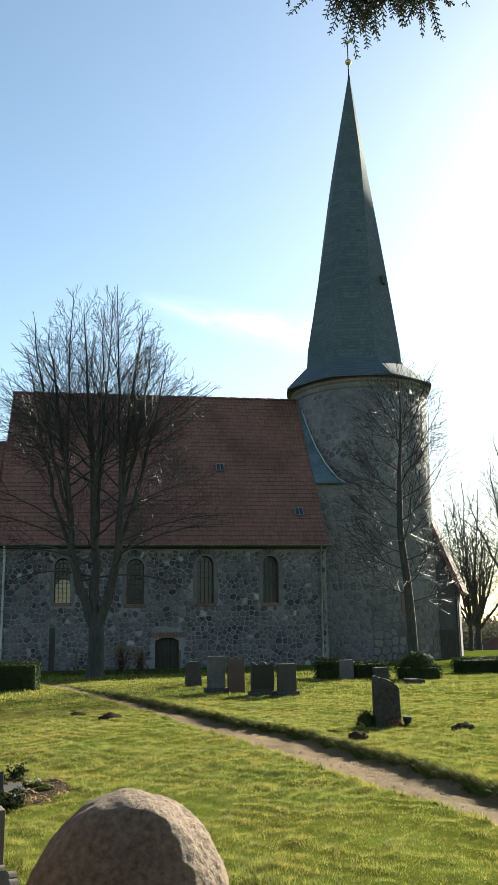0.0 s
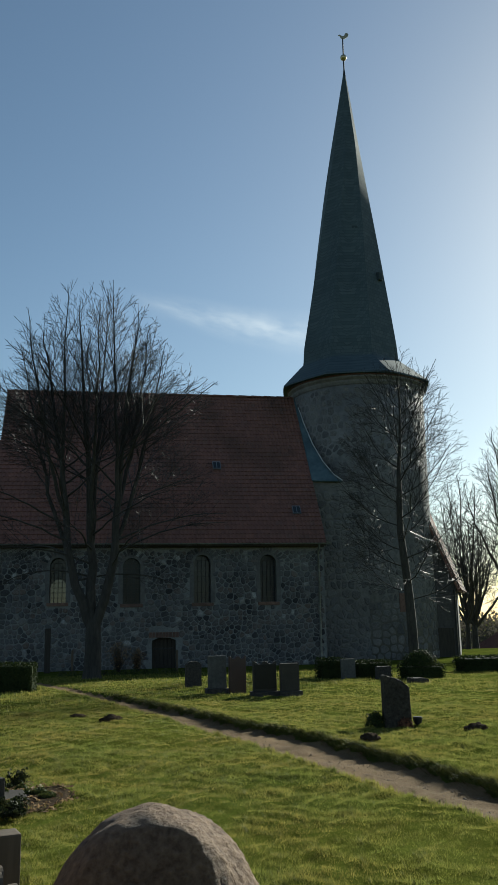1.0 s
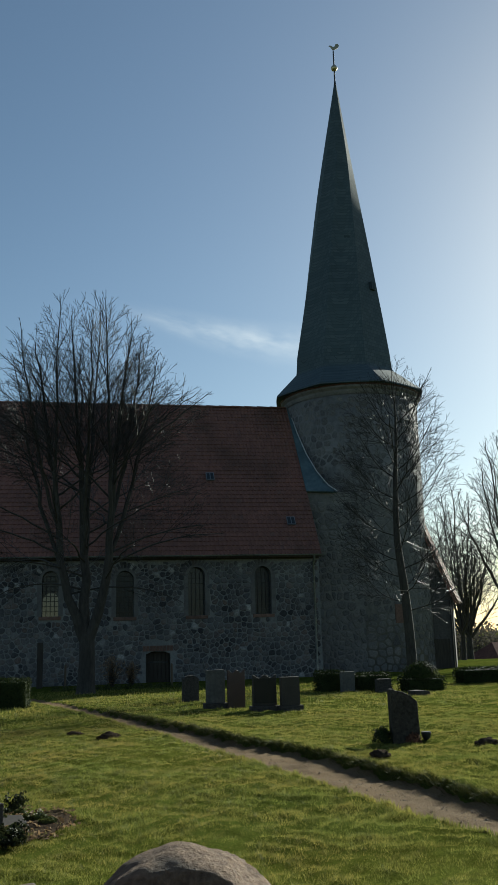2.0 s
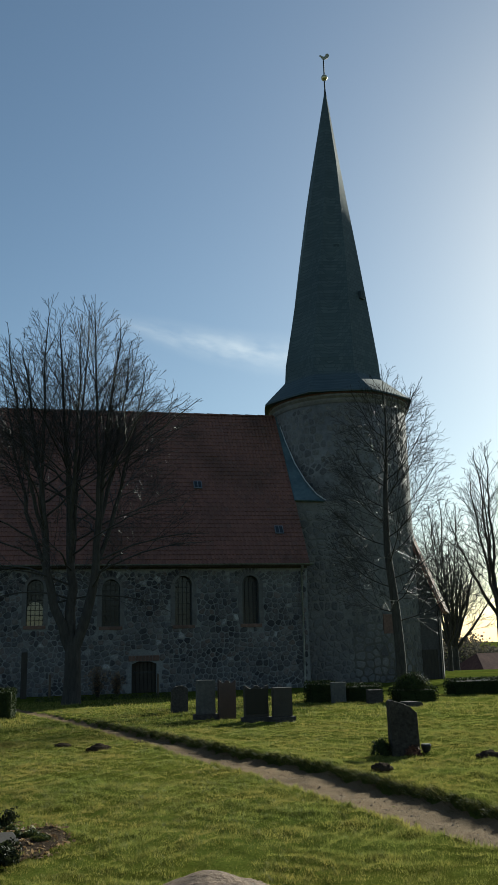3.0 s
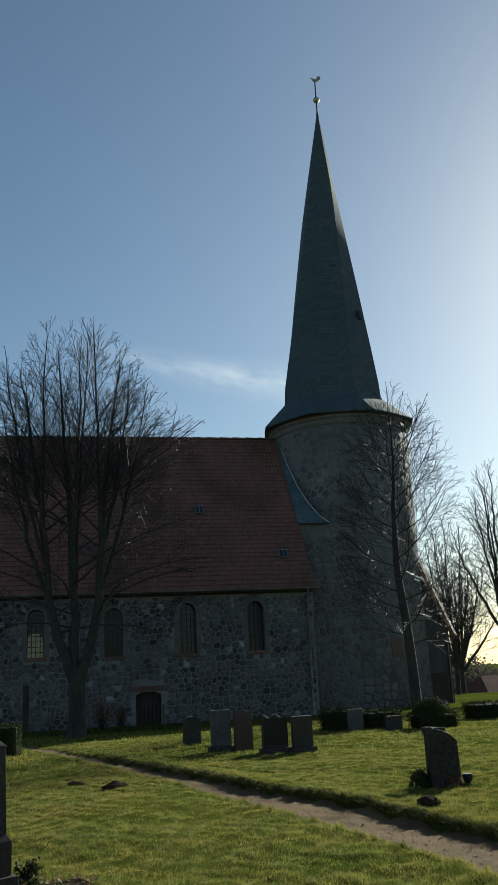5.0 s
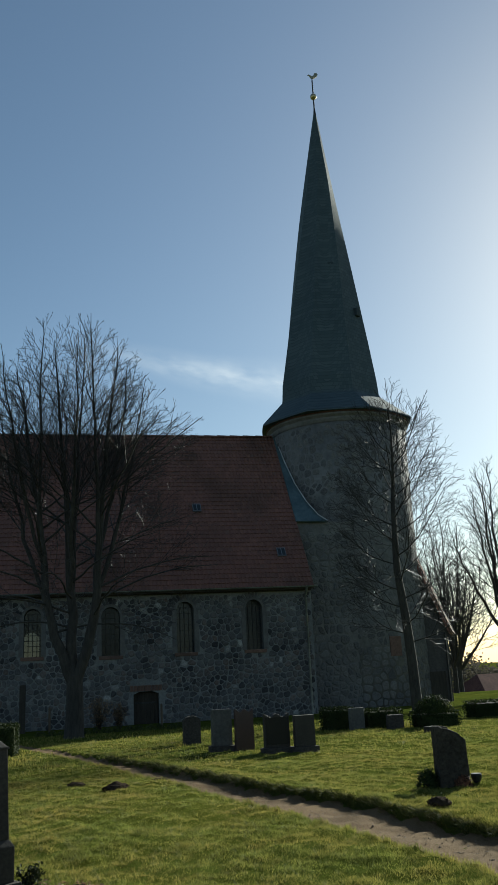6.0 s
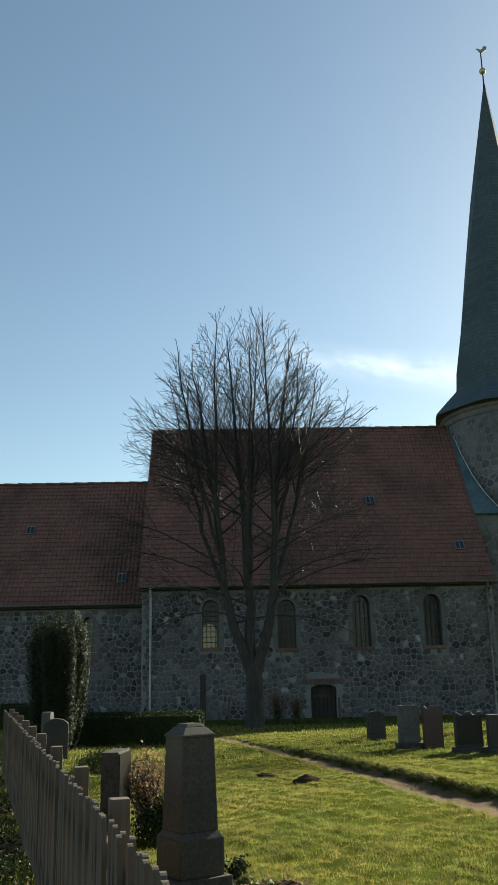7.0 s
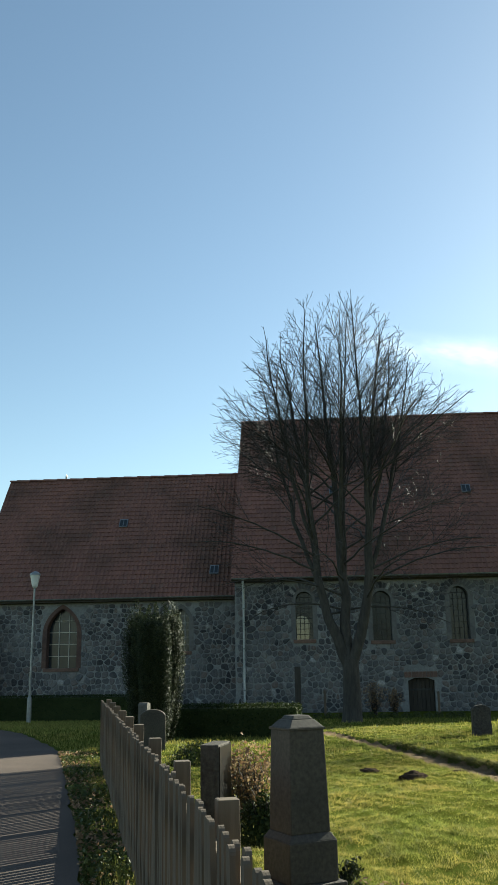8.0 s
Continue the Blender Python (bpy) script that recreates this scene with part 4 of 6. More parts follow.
def field_tree(name, label, x, y, h, spread_w, seed, twig, gaps, stems=6, trunk_h=2.4, r0=0.26):
    """A bare broad tree: a short trunk, a fan of stems and a rounded crown."""
    c = Crown(seed, ((trunk_h, spread_w * 0.7), (h * 0.45, spread_w), (h * 0.75, spread_w * 0.85), (h * 0.92, spread_w * 0.5), (h, spread_w * 0.15)), (0.0, 0.0), twig, gaps, angle=40)
    rng = c.rng
    trunk = curve_path(((0, 0, -0.3, r0 * 1.4), (0, 0, 0.2, r0 * 1.1), (0.05, 0, trunk_h, r0 * 0.85)), 3, rng, 0.01)
    for k in range(stems):
        a = 2.4 * k + 0.4
        e = spread_w * 0.9 * (k / max(1, stems - 1)) ** 0.8
        top = h * (1.0 - 0.35 * (k / max(1, stems - 1)) ** 1.5)
        way = Vector((math.cos(a), math.sin(a), 0))
        b = Vector((0.05, 0, trunk_h - 0.15 - 0.04 * k))
        c.limb(curve_path(((*b, r0 * 0.6), (*(b + way * e * 0.4 + Vector((0, 0, (top - b.z) * 0.33))), r0 * 0.42), (*(b + way * e * 0.75 + Vector((0, 0, (top - b.z) * 0.68))), r0 * 0.24), (*(b + way * e + Vector((0, 0, top - b.z))), twig * 2)), 4, rng, 0.05), 0.2)
    c.place(name, label, (x, y, gz(x, y)), trunk)


field_tree("ash_tree", "tall bare tree beyond the porch", 18.0, 45.0, 13.5, 3.6, 31, 0.008, (0.45, 0.3, 0.2), 8, 3.6, 0.2)
field_tree("hawthorn_tree", "leaning bare tree behind the porch corner", 20.6, 58.0, 12.4, 4.4, 47, 0.011, (0.42, 0.3, 0.22), 8, 2.0, 0.17)
for x, y, h, k in ((-37.5, 70, 13.0, 61), (-41.5, 74, 13.5, 67), (-33.6, 66, 10.0, 73), (26.5, 70, 11.0, 71)):
    field_tree("poplar_tree", "distant bare tree beyond the churchyard", x, y, h, 4.4, k, 0.013, (0.42, 0.32, 0.26), 11)


# ---- clipped and wild greenery ----
def leaf_cloud(name, centres, normals, size, mat, parent, seed, jitter=0.7):
    """Many small leaves, one triangle pair each, facing roughly outwards."""
    rng = np.random.default_rng(seed)
    c, nrm = np.asarray(centres, float), np.asarray(normals, float)
    n = len(c)
    nrm = nrm + rng.normal(0, jitter, (n, 3))
    nrm /= np.linalg.norm(nrm, axis=1, keepdims=True) + 1e-9
    t = np.cross(nrm, rng.normal(0, 1, (n, 3)))
    t /= np.linalg.norm(t, axis=1, keepdims=True) + 1e-9
    b = np.cross(nrm, t)
    s = (size * rng.uniform(0.6, 1.4, n))[:, None]
    verts = np.stack([c - t * s * 0.5, c + b * s * 0.32 + nrm * s * 0.1, c + t * s * 0.5, c - b * s * 0.32 + nrm * s * 0.1], 1).reshape(-1, 3)
    faces = np.arange(4 * n).reshape(-1, 4)
    return link(name, raw_mesh(name, verts, faces), mat, parent)


def hedge(x0, x1, y0, y1, h, seed, label, rz=0.0, leaves=None):
    """A clipped hedge: dark twiggy core and a skin of leaves."""
    cx, cy = (x0 + x1) / 2, (y0 + y1) / 2
    zb = gz(cx, cy) - 0.03
    hd = thing("hedge", label, "hedge", (cx, cy, zb), rz)
    lx, ly = (x1 - x0) / 2, (y1 - y0) / 2
    bm = box(bmesh.new(), -lx + 0.05, lx - 0.05, -ly + 0.05, ly - 0.05, 0, h - 0.05, 0.06)
    part("core", bm, M_HEDGE, hd)
    rng = np.random.default_rng(seed)
    pts, nrm = [], []
    faces = [((0, -1, 0), 2 * lx * h), ((0, 1, 0), 2 * lx * h), ((0, 0, 1), 4 * lx * ly), ((1, 0, 0), 2 * ly * h), ((-1, 0, 0), 2 * ly * h)]
    dens = leaves or 900
    for n, area in faces:
        k = int(area * dens)
        p = np.stack([rng.uniform(-lx, lx, k), rng.uniform(-ly, ly, k), rng.uniform(0, h, k)], 1)
        for ax in range(3):
            if n[ax]:
                half = (lx, ly, h)[ax]
                p[:, ax] = n[ax] * half if ax < 2 else h
        p += rng.normal(0, 0.022, p.shape)
        pts.append(p)
        nrm.append(np.tile(n, (k, 1)))
    leaf_cloud("foliage", np.concatenate(pts), np.concatenate(nrm), 0.05, M_HEDGE, hd, seed)
    return hd


hedge(-10.9, -7.75, 20.6, 21.5, 0.74, 3, "low dark clipped hedge along the grave plots")
hedge(-24.0, -13.2, 35.2, 36.2, 1.0, 4, "dark clipped hedge under the chancel wall", leaves=500)
hedge(0.3, 1.0, 22.1, 22.9, 0.58, 5, "low clipped evergreen hedge round a grave plot")
hedge(1.3, 2.35, 21.9, 22.7, 0.5, 6, "low clipped evergreen hedge round a grave plot")
hedge(2.45, 3.6, 20.9, 21.7, 0.38, 7, "low clipped evergreen hedge round a grave plot")
hedge(5.3, 9.5, 23.6, 24.4, 0.5, 8, "dark clipped hedge at the churchyard's edge")
hedge(-8.9, -8.0, 21.75, 22.4, 0.4, 9, "low dark clipped hedge end")


def round_shrub(x, y, r, h, seed, name, label, mat, base=0.0, n=2600, size=0.05):
    z = gz(x, y) + base
    sh = thing(name, label, "shrub", (x, y, z))
    rng = np.random.default_rng(seed)
    d = rng.normal(0, 1, (n, 3))
    d /= np.linalg.norm(d, axis=1, keepdims=True)
    d[:, 2] = np.abs(d[:, 2]) * 1.0 - 0.1
    wob = 1 + 0.12 * np.sin(5 * d[:, 0] + 3 * d[:, 1]) + rng.normal(0, 0.07, n)
    rad = (rng.uniform(0.75, 1.0, n) * wob)[:, None]
    p = d * rad * (r, r, h)
    p[:, 2] = np.maximum(p[:, 2] + 0.02, 0.0)
    stems = []
    rr = random.Random(seed)
    for _ in range(14):
        a, e = rr.uniform(0, 6.28), rr.uniform(0.2, 0.8)
        stems.append([(Vector((0, 0, -0.03)), 0.012), (Vector((r * e * 0.5 * math.cos(a), r * e * 0.5 * math.sin(a), h * 0.45)), 0.008), (Vector((r * e * math.cos(a), r * e * math.sin(a), h * 0.85)), 0.004)])
    link("branchwork", tube_mesh("branchwork", stems, 4), M_TWIG, sh)
    leaf_cloud("foliage", p, d, size, mat, sh, seed)
    return sh


round_shrub(3.0, 21.3, 0.52, 0.42, 12, "box_shrub", "rounded evergreen shrub with glossy leaves", M_HEDGE, 0.36)
round_shrub(-7.72, 8.1, 0.24, 0.42, 13, "ivy_shrub", "small dark ivy bush beside a headstone", M_HEDGE, 0.0, 2200, 0.04)
round_shrub(-9.3, 14.6, 0.45, 0.4, 14, "heather_shrub", "low loose evergreen shrub between graves", M_IVY, 0.0, 1600, 0.05)


def yew(x, y, h, w):
    z = gz(x, y) - 0.03
    t = thing("yew_tree", "dense dark columnar yew with a ragged top", "tree", (x, y, z))
    rng = np.random.default_rng(77)
    n = 60000
    f = rng.uniform(0.0, 1.0, n)
    a = rng.uniform(0, 2 * math.pi, n)
    prof = np.interp(f, (0, 0.06, 0.2, 0.55, 0.85, 0.95, 1.0), (0.42, 0.6, 0.78, 0.96, 1.0, 0.9, 0.62))
    ridge = 1 + 0.1 * np.sin(7 * a + 3 * f) + 0.06 * np.sin(13 * a)
    r = w / 2 * prof * ridge * rng.uniform(0.78, 1.03, n)
    spike = 0.12 * h * np.clip(f - 0.85, 0, 1) / 0.15 * np.maximum(0, np.sin(9 * a + 1) * np.sin(4 * a)) + rng.normal(0, 0.02, n)
    p = np.stack([r * np.cos(a), r * np.sin(a), f * h * 0.94 + spike], 1)
    nrm = np.stack([np.cos(a), np.sin(a), np.full(n, 0.9)], 1)
    leaf_cloud("foliage", p, nrm, 0.042, M_YEW, t, 78, 0.6)
    bm = lathe(bmesh.new(), [(w * 0.2, 0), (w * 0.33, h * 0.2), (w * 0.4, h * 0.6), (w * 0.34, h * 0.85), (w * 0.1, h * 0.93)], 14)
    part("core", bm, M_YEW, t)


yew(-10.9, 19.2, 2.92, 1.26)


def dry_bush(x, y, h, w, seed):
    """A leafless shrub with brown leaves still hanging on."""
    t = thing("hornbeam_bush", "bush with withered brown leaves between the graves", "shrub", (x, y, gz(x, y)))
    rr = random.Random(seed)
    paths, pts = [], []
    for _ in range(70):
        a, e = rr.uniform(0, 6.28), rr.uniform(0.1, 1.0)
        p = [Vector((0.1 * e * math.cos(a), 0.1 * e * math.sin(a), -0.03))]
        for i in range(4):
            f = (i + 1) / 4
            p.append(Vector((w * e * f * math.cos(a) + rr.gauss(0, 0.03), w * e * f * math.sin(a) + rr.gauss(0, 0.03), h * f * rr.uniform(0.85, 1.08) * (1.1 - 0.3 * e))))
            pts += [p[-1] + Vector((rr.gauss(0, 0.05), rr.gauss(0, 0.05), rr.gauss(0, 0.06))) for _ in range(6 if i > 0 else 2)]
        paths.append([(q, 0.008 * (1 - 0.17 * i)) for i, q in enumerate(p)])
    link("branchwork", tube_mesh("branchwork", paths, 4), M_TWIG, t)
    leaf_cloud("dry_leaves", [tuple(p) for p in pts], [(0, -0.3, 0.6)] * len(pts), 0.045, M_DRYLEAF, t, seed, 1.0)


dry_bush(-7.95, 9.3, 0.66, 0.34, 5)

# ---- boulder, fence, graves ----
def boulder():
    bm = bmesh.new()
    bmesh.ops.create_icosphere(bm, subdivisions=6, radius=1.0)
    for v in bm.verts:
        p = v.co.copy()
        n = noise.fractal(p * 1.3 + Vector((3, 1, 7)), 0.9, 2.1, 3)
        fine = noise.fractal(p * 13 + Vector((1, 5, 2)), 0.7, 2.2, 3)
        r = 1 + 0.05 * n + (0.003 + 0.016 * min(1.0, max(0.0, 2.0 * p.x + 0.1))) * fine
        # a blunt crest runs over the top from front to back
        crest = 0.018 * math.exp(-((p.x + 0.02) / 0.22) ** 2) * max(0.0, p.z)
        q = p * (r + crest)
        # a smooth flank slopes down towards the lane
        flank = Vector((-0.34, -0.78, 0.52)).normalized()
        q -= flank * 0.7 * max(0.0, q.dot(flank) - 0.82)
        v.co = Vector((q.x * (0.455 if q.x > 0 else 0.485), q.y * 0.43, q.z * 0.578 + 0.235))
    ob = link("boulder", to_mesh("boulder", bm, True), M_BOULDER, None, "", pose(-5.95, 0.52, gz(-5.95, 0.52) - 0.01, 0, 0, 12))
    tagged(ob, "large rounded granite boulder beside the fence", "boulder")


boulder()


def picket_mesh():
    """A flat sawn picket with soft edges and a domed head."""
    outline = [(-0.031, 0.0), (0.031, 0.0)] + [(0.031 * math.cos(math.pi * k / 8), 0.972 + 0.026 * math.sin(math.pi * k / 8)) for k in range(9)]
    bm = bmesh.new()
    front = bm.faces.new([bm.verts.new((x, -0.01, z)) for x, z in outline])
    out = bmesh.ops.extrude_face_region(bm, geom=[front])
    bmesh.ops.translate(bm, verts=[v for v in out["geom"] if isinstance(v, bmesh.types.BMVert)], vec=(0, 0.02, 0))
    me = to_mesh("picket", bm)
    me.materials.append(M_WOODGREY)
    return me


def fence():
    y0, y1 = -1.9, 14.6
    ang = math.atan2(1.0, -0.288)
    fz = thing("picket_fence", "weathered grey wooden picket fence along the lane", "fence", (fence_x(y0), y0, 0.0))
    rng = random.Random(4)
    pm = picket_mesh()
    length = (y1 - y0) * math.hypot(1, 0.288)
    ux, uy = math.cos(ang), math.sin(ang)
    s = 0.0
    while s < length:
        x, y = s * ux, s * uy
        g = 0.95 - 1.0 + rng.gauss(0, 0.006)
        m = pose(x, y, g, rng.gauss(0, 0.5), rng.gauss(0, 0.6), math.degrees(ang) + rng.gauss(0, 1.5))
        p = new("picket", pm)
        p.matrix_basis = m
        p.parent = fz
        s += 0.094 + rng.gauss(0, 0.003)
    # two rails and the posts stand on the churchyard side
    nxv, nyv = -uy, ux
    if nxv < 0:
        nxv, nyv = -nxv, -nyv
    for z in (0.2, 0.78):
        bm = box(bmesh.new(), 0, length, -0.022, 0.022, z - 0.045, z + 0.045, 0.004)
        part("rail", bm, M_WOODGREY, fz, "", pose(nxv * 0.044, nyv * 0.044, 0, 0, 0, math.degrees(ang)))
    pb = to_mesh("post", box(bmesh.new(), -0.044, 0.044, -0.044, 0.044, -0.15, 0.97, 0.007))
    pb.materials.append(M_WOODGREY)
    for y in (-1.75, -0.37, 3.12, 4.56, 6.17, 7.75, 9.1, 10.4, 11.75, 13.05, 14.4):
        s = (y - y0) / uy
        p = new("post", pb)
        p.matrix_basis = pose(s * ux + nxv * 0.114, s * uy + nyv * 0.114, -0.01 if y > 0 else -0.05, 0, rng.gauss(0, 0.4), math.degrees(ang))
        p.parent = fz


fence()


def slab_mesh(w, t, h, top="flat", bevel=0.012, rough=0.0, seed=1):
    """A headstone slab: x across, y through, z up; the head flat, rounded, sloped or uneven."""
    rng = random.Random(seed)
    n = 12
    heads = []
    for i in range(n + 1):
        f = i / n
        u = 2 * f - 1
        if top == "round":
            z = h - w * 0.28 * (1 - math.sqrt(max(0, 1 - 0.95 * u * u)))
        elif top == "slope":
            z = h - 0.1 * h * f - 0.55 * h * max(0.0, f - 0.55) ** 2 + rng.gauss(0, rough * 0.6)
        elif top == "wave":
            z = h - 0.035 + 0.035 * math.cos(math.pi * u * 2)
        elif top == "shoulder":
            z = h if abs(u) < 0.62 else h - 0.07
        else:
            z = h + rng.gauss(0, rough * 0.5)
        heads.append((-w / 2 + w * f, z))
    outline = [(-w / 2 - 0.004, 0), (w / 2 + 0.004, 0)] + heads[::-1]
    bm = bmesh.new()
    front = bm.faces.new([bm.verts.new((x, -t / 2, z)) for x, z in outline])
    out = bmesh.ops.extrude_face_region(bm, geom=[front])
    bmesh.ops.translate(bm, verts=[v for v in out["geom"] if isinstance(v, bmesh.types.BMVert)], vec=(0, t, 0))
    bmesh.ops.recalc_face_normals(bm, faces=bm.faces)
    sharp = [e for e in bm.edges if e.is_manifold and e.calc_face_angle(0) > 0.6]
    bmesh.ops.bevel(bm, geom=sharp, offset=bevel, segments=2, affect="EDGES", profile=0.6)
    if rough:
        bmesh.ops.triangulate(bm, faces=bm.faces)
        bmesh.ops.subdivide_edges(bm, edges=bm.edges, cuts=2, use_grid_fill=True)
        for v in bm.verts:
            v.co += Vector((1, 1, 0.6)) * rough * noise.noise(v.co * 9 + Vector((seed, 0, 0)))
    return bm


def headstone(x, y, w, t, h, mat, top, label, rz=0.0, base=True, rough=0.0, seed=1, face=None, category="headstone"):
    z = gz(x, y)
    st = thing("headstone", label, category, (x, y, z), rz, group="gravestones in the churchyard")
    b = 0.1 if base else -0.05
    part("stone", slab_mesh(w, t, h - max(b, 0), top, 0.012, rough, seed), mat, st, "", pose(0, 0, b))
    if base:
        part("plinth", box(bmesh.new(), -w / 2 - 0.06, w / 2 + 0.06, -t / 2 - 0.06, t / 2 + 0.06, -0.06, 0.1, 0.01), M_GRANITE_ROUGH, st)
    if face:
        part("inscription_face", box(bmesh.new(), -w / 2 + 0.012, w / 2 - 0.012, -t / 2 - 0.012, -t / 2 - 0.003, b + 0.06, h - 0.07, 0.003), face, st, "polished dark face")
    return st


# row by the path
headstone(-3.62, 20.6, 0.42, 0.16, 0.72, M_GRANITE_ROUGH, "round", "small weathered headstone with rounded head", 8, False, 0.008, 2)
headstone(-3.32, 18.1, 0.42, 0.2, 0.85, M_SANDSTONE, "flat", "tall pale grey headstone with a low cap", 5, True)
headstone(-2.86, 17.9, 0.4, 0.14, 0.9, M_REDGRANITE, "wave", "reddish-brown granite headstone by the path", 5, False, 0.0, 4)
headstone(-2.43, 16.7, 0.52, 0.16, 0.76, M_GRANITE, "wave", "dark polished granite headstone with curved head", 3, True, face=M_BLACK)
headstone(-1.9, 16.5, 0.42, 0.16, 0.7, M_GRANITE, "flat", "dark grey square granite headstone", 3, True)
headstone(1.0, 21.8, 0.4, 0.16, 0.6, M_SANDSTONE, "flat", "pale headstone between clipped hedges", 0, False, 0.004, 5)
headstone(1.85, 21.2, 0.42, 0.2, 0.4, M_GRANITE_ROUGH, "flat", "low rough headstone before a hedge", 0, False, 0.01, 6)
headstone(2.2, 19.4, 0.5, 0.3, 0.18, M_GRANITE_ROUGH, "slope", "low lying grave marker of rough stone", 10, False, 0.01, 7)
# the single rough stone on the lawn with its planting
headstone(-1.7, 9.9, 0.39, 0.25, 0.79, M_LICHEN, "slope", "rough-hewn granite headstone standing alone on the lawn", -8, False, 0.02, 8)
round_shrub(-2.02, 9.95, 0.17, 0.22, 31, "heather_shrub", "small planted shrub at the foot of a headstone", M_HEDGE, 0.0, 700, 0.035)
round_shrub(-1.62, 9.74, 0.12, 0.15, 32, "heather_shrub", "faded reddish heather at the foot of a headstone", M_REDPETAL, 0.0, 600, 0.025)
bm = lathe(bmesh.new(), [(0.04, 0), (0.06, 0.04), (0.075, 0.1), (0.065, 0.12)], 12)
tagged(link("grave_lantern", to_mesh("grave_lantern", bm), M_IRON, None, "", pose(-1.4, 9.82, gz(-1.4, 9.82) - 0.005)), "small dark grave lantern beside a headstone", "lantern")
# along the fence; they face the lawn
FZ = 100
headstone(-8.25, 8.95, 0.52, 0.19, 0.86, M_GRANITE_ROUGH, "flat", "tall grey headstone with polished black face", 83, False, 0.003, 9, M_BLACK)
headstone(-10.9, 18.2, 0.2, 0.2, 0.95, M_SANDSTONE, "round", "slender grey stone stele with rounded head", FZ - 20, False, 0.0, 13)
headstone(-10.6, 17.6, 0.5, 0.24, 0.82, M_GRANITE, "round", "broad dark headstone with rounded shoulders", 10, False, 0.0, 14)


def obelisk(x, y, rz):
    z = gz(x, y)
    ob = thing("obelisk", "dark granite obelisk gravestone with stepped cap", "gravestone", (x, y, z), rz)

    def frustum(bm, w0, w1, z0, z1, bevel):
        a = [bm.verts.new((sx * w0, sy * w0, z0)) for sx, sy in ((-1, -1), (1, -1), (1, 1), (-1, 1))]
        b = [bm.verts.new((sx * w1, sy * w1, z1)) for sx, sy in ((-1, -1), (1, -1), (1, 1), (-1, 1))]
        fs = [bm.faces.new(a[::-1]), bm.faces.new(b)] + [bm.faces.new((a[i], a[(i + 1) % 4], b[(i + 1) % 4], b[i])) for i in range(4)]
        if bevel:
            bmesh.ops.bevel(bm, geom=list({e for f in fs for e in f.edges}), offset=bevel, segments=2, affect="EDGES", profile=0.6)
        return bm

    part("plinth", frustum(bmesh.new(), 0.212, 0.21, -0.08, 0.27, 0.01), M_GRANITE_ROUGH, ob)
    part("pedestal", frustum(frustum(bmesh.new(), 0.17, 0.17, 0.27, 0.505, 0.008), 0.166, 0.14, 0.505, 0.545, 0.003), M_GRANITE, ob)
    part("shaft", frustum(bmesh.new(), 0.14, 0.125, 0.545, 1.15, 0.006), M_GRANITE, ob)
    cap = bmesh.new()
    frustum(cap, 0.133, 0.133, 1.15, 1.165, 0.003)
    frustum(cap, 0.126, 0.083, 1.165, 1.212, 0.004)
    frustum(cap, 0.078, 0.058, 1.212, 1.237, 0.006)
    part("cap", cap, M_GRANITE, ob)


obelisk(-7.28, 5.42, 32)

# the planted bed beside the obelisk
bed_z = gz(-6.85, 5.6)
bm = bmesh.new()
bmesh.ops.create_circle(bm, cap_ends=True, segments=28, radius=1.0)
for v in bm.verts:
    a = math.atan2(v.co.y, v.co.x)
    k = 1 + 0.12 * math.sin(3 * a) + 0.07 * math.sin(7 * a + 1)
    px, py = -6.85 + 0.42 * k * math.cos(a), 5.75 + 0.62 * k * math.sin(a)
    v.co = Vector((px, py, gz(px, py) + 0.02))
tagged(link("flower_bed", to_mesh("flower_bed", bm), M_SOIL), "dark soil bed with winter planting beside the obelisk", "flower bed")
rngb = random.Random(9)
for k in range(9):
    a, e = rngb.uniform(0, 6.28), rngb.uniform(0.2, 0.9)
    x, y = -6.85 + 0.4 * e * math.cos(a), 5.75 + 0.6 * e * math.sin(a)
    red = k in (2, 5)
    round_shrub(x, y, rngb.uniform(0.05, 0.09), rngb.uniform(0.03, 0.055), 200 + k, "bedding_plant", "faded red heather in the grave bed" if red else "low dark evergreen plant in the grave bed", M_REDPETAL if red else M_IVY, 0.01, 320, 0.03)
round_shrub(-6.72, 6.05, 0.03, 0.07, 230, "snowdrop", "single white flower in the grave bed", M_PETAL, 0.01, 60, 0.025)


def spruce_spray(x, y, seed, n=9, length=0.34):
    """A cut conifer branch lying in the bed."""
    t = thing("conifer_sprig", "grey-green conifer sprig laid on the grave", "plant", (x, y, gz(x, y) + 0.02))
    rr = random.Random(seed)
    paths, pts, nr = [], [], []
    for i in range(n):
        a = rr.uniform(0, 6.28)
        d = Vector((math.cos(a), math.sin(a), rr.uniform(0.25, 0.8))).normalized()
        paths.append([(Vector((0, 0, 0)), 0.006), (d * length, 0.002)])
        for k in range(60):
            f = rr.uniform(0.15, 1)
            pts.append(tuple(d * length * f + Vector((rr.gauss(0, 0.018), rr.gauss(0, 0.018), rr.gauss(0, 0.014)))))
            nr.append((rr.gauss(0, 1), rr.gauss(0, 1), 1))
    link("branchwork", tube_mesh("branchwork", paths, 4), M_TWIG, t)
    leaf_cloud("needles", pts, nr, 0.035, M_YEW, t, seed)


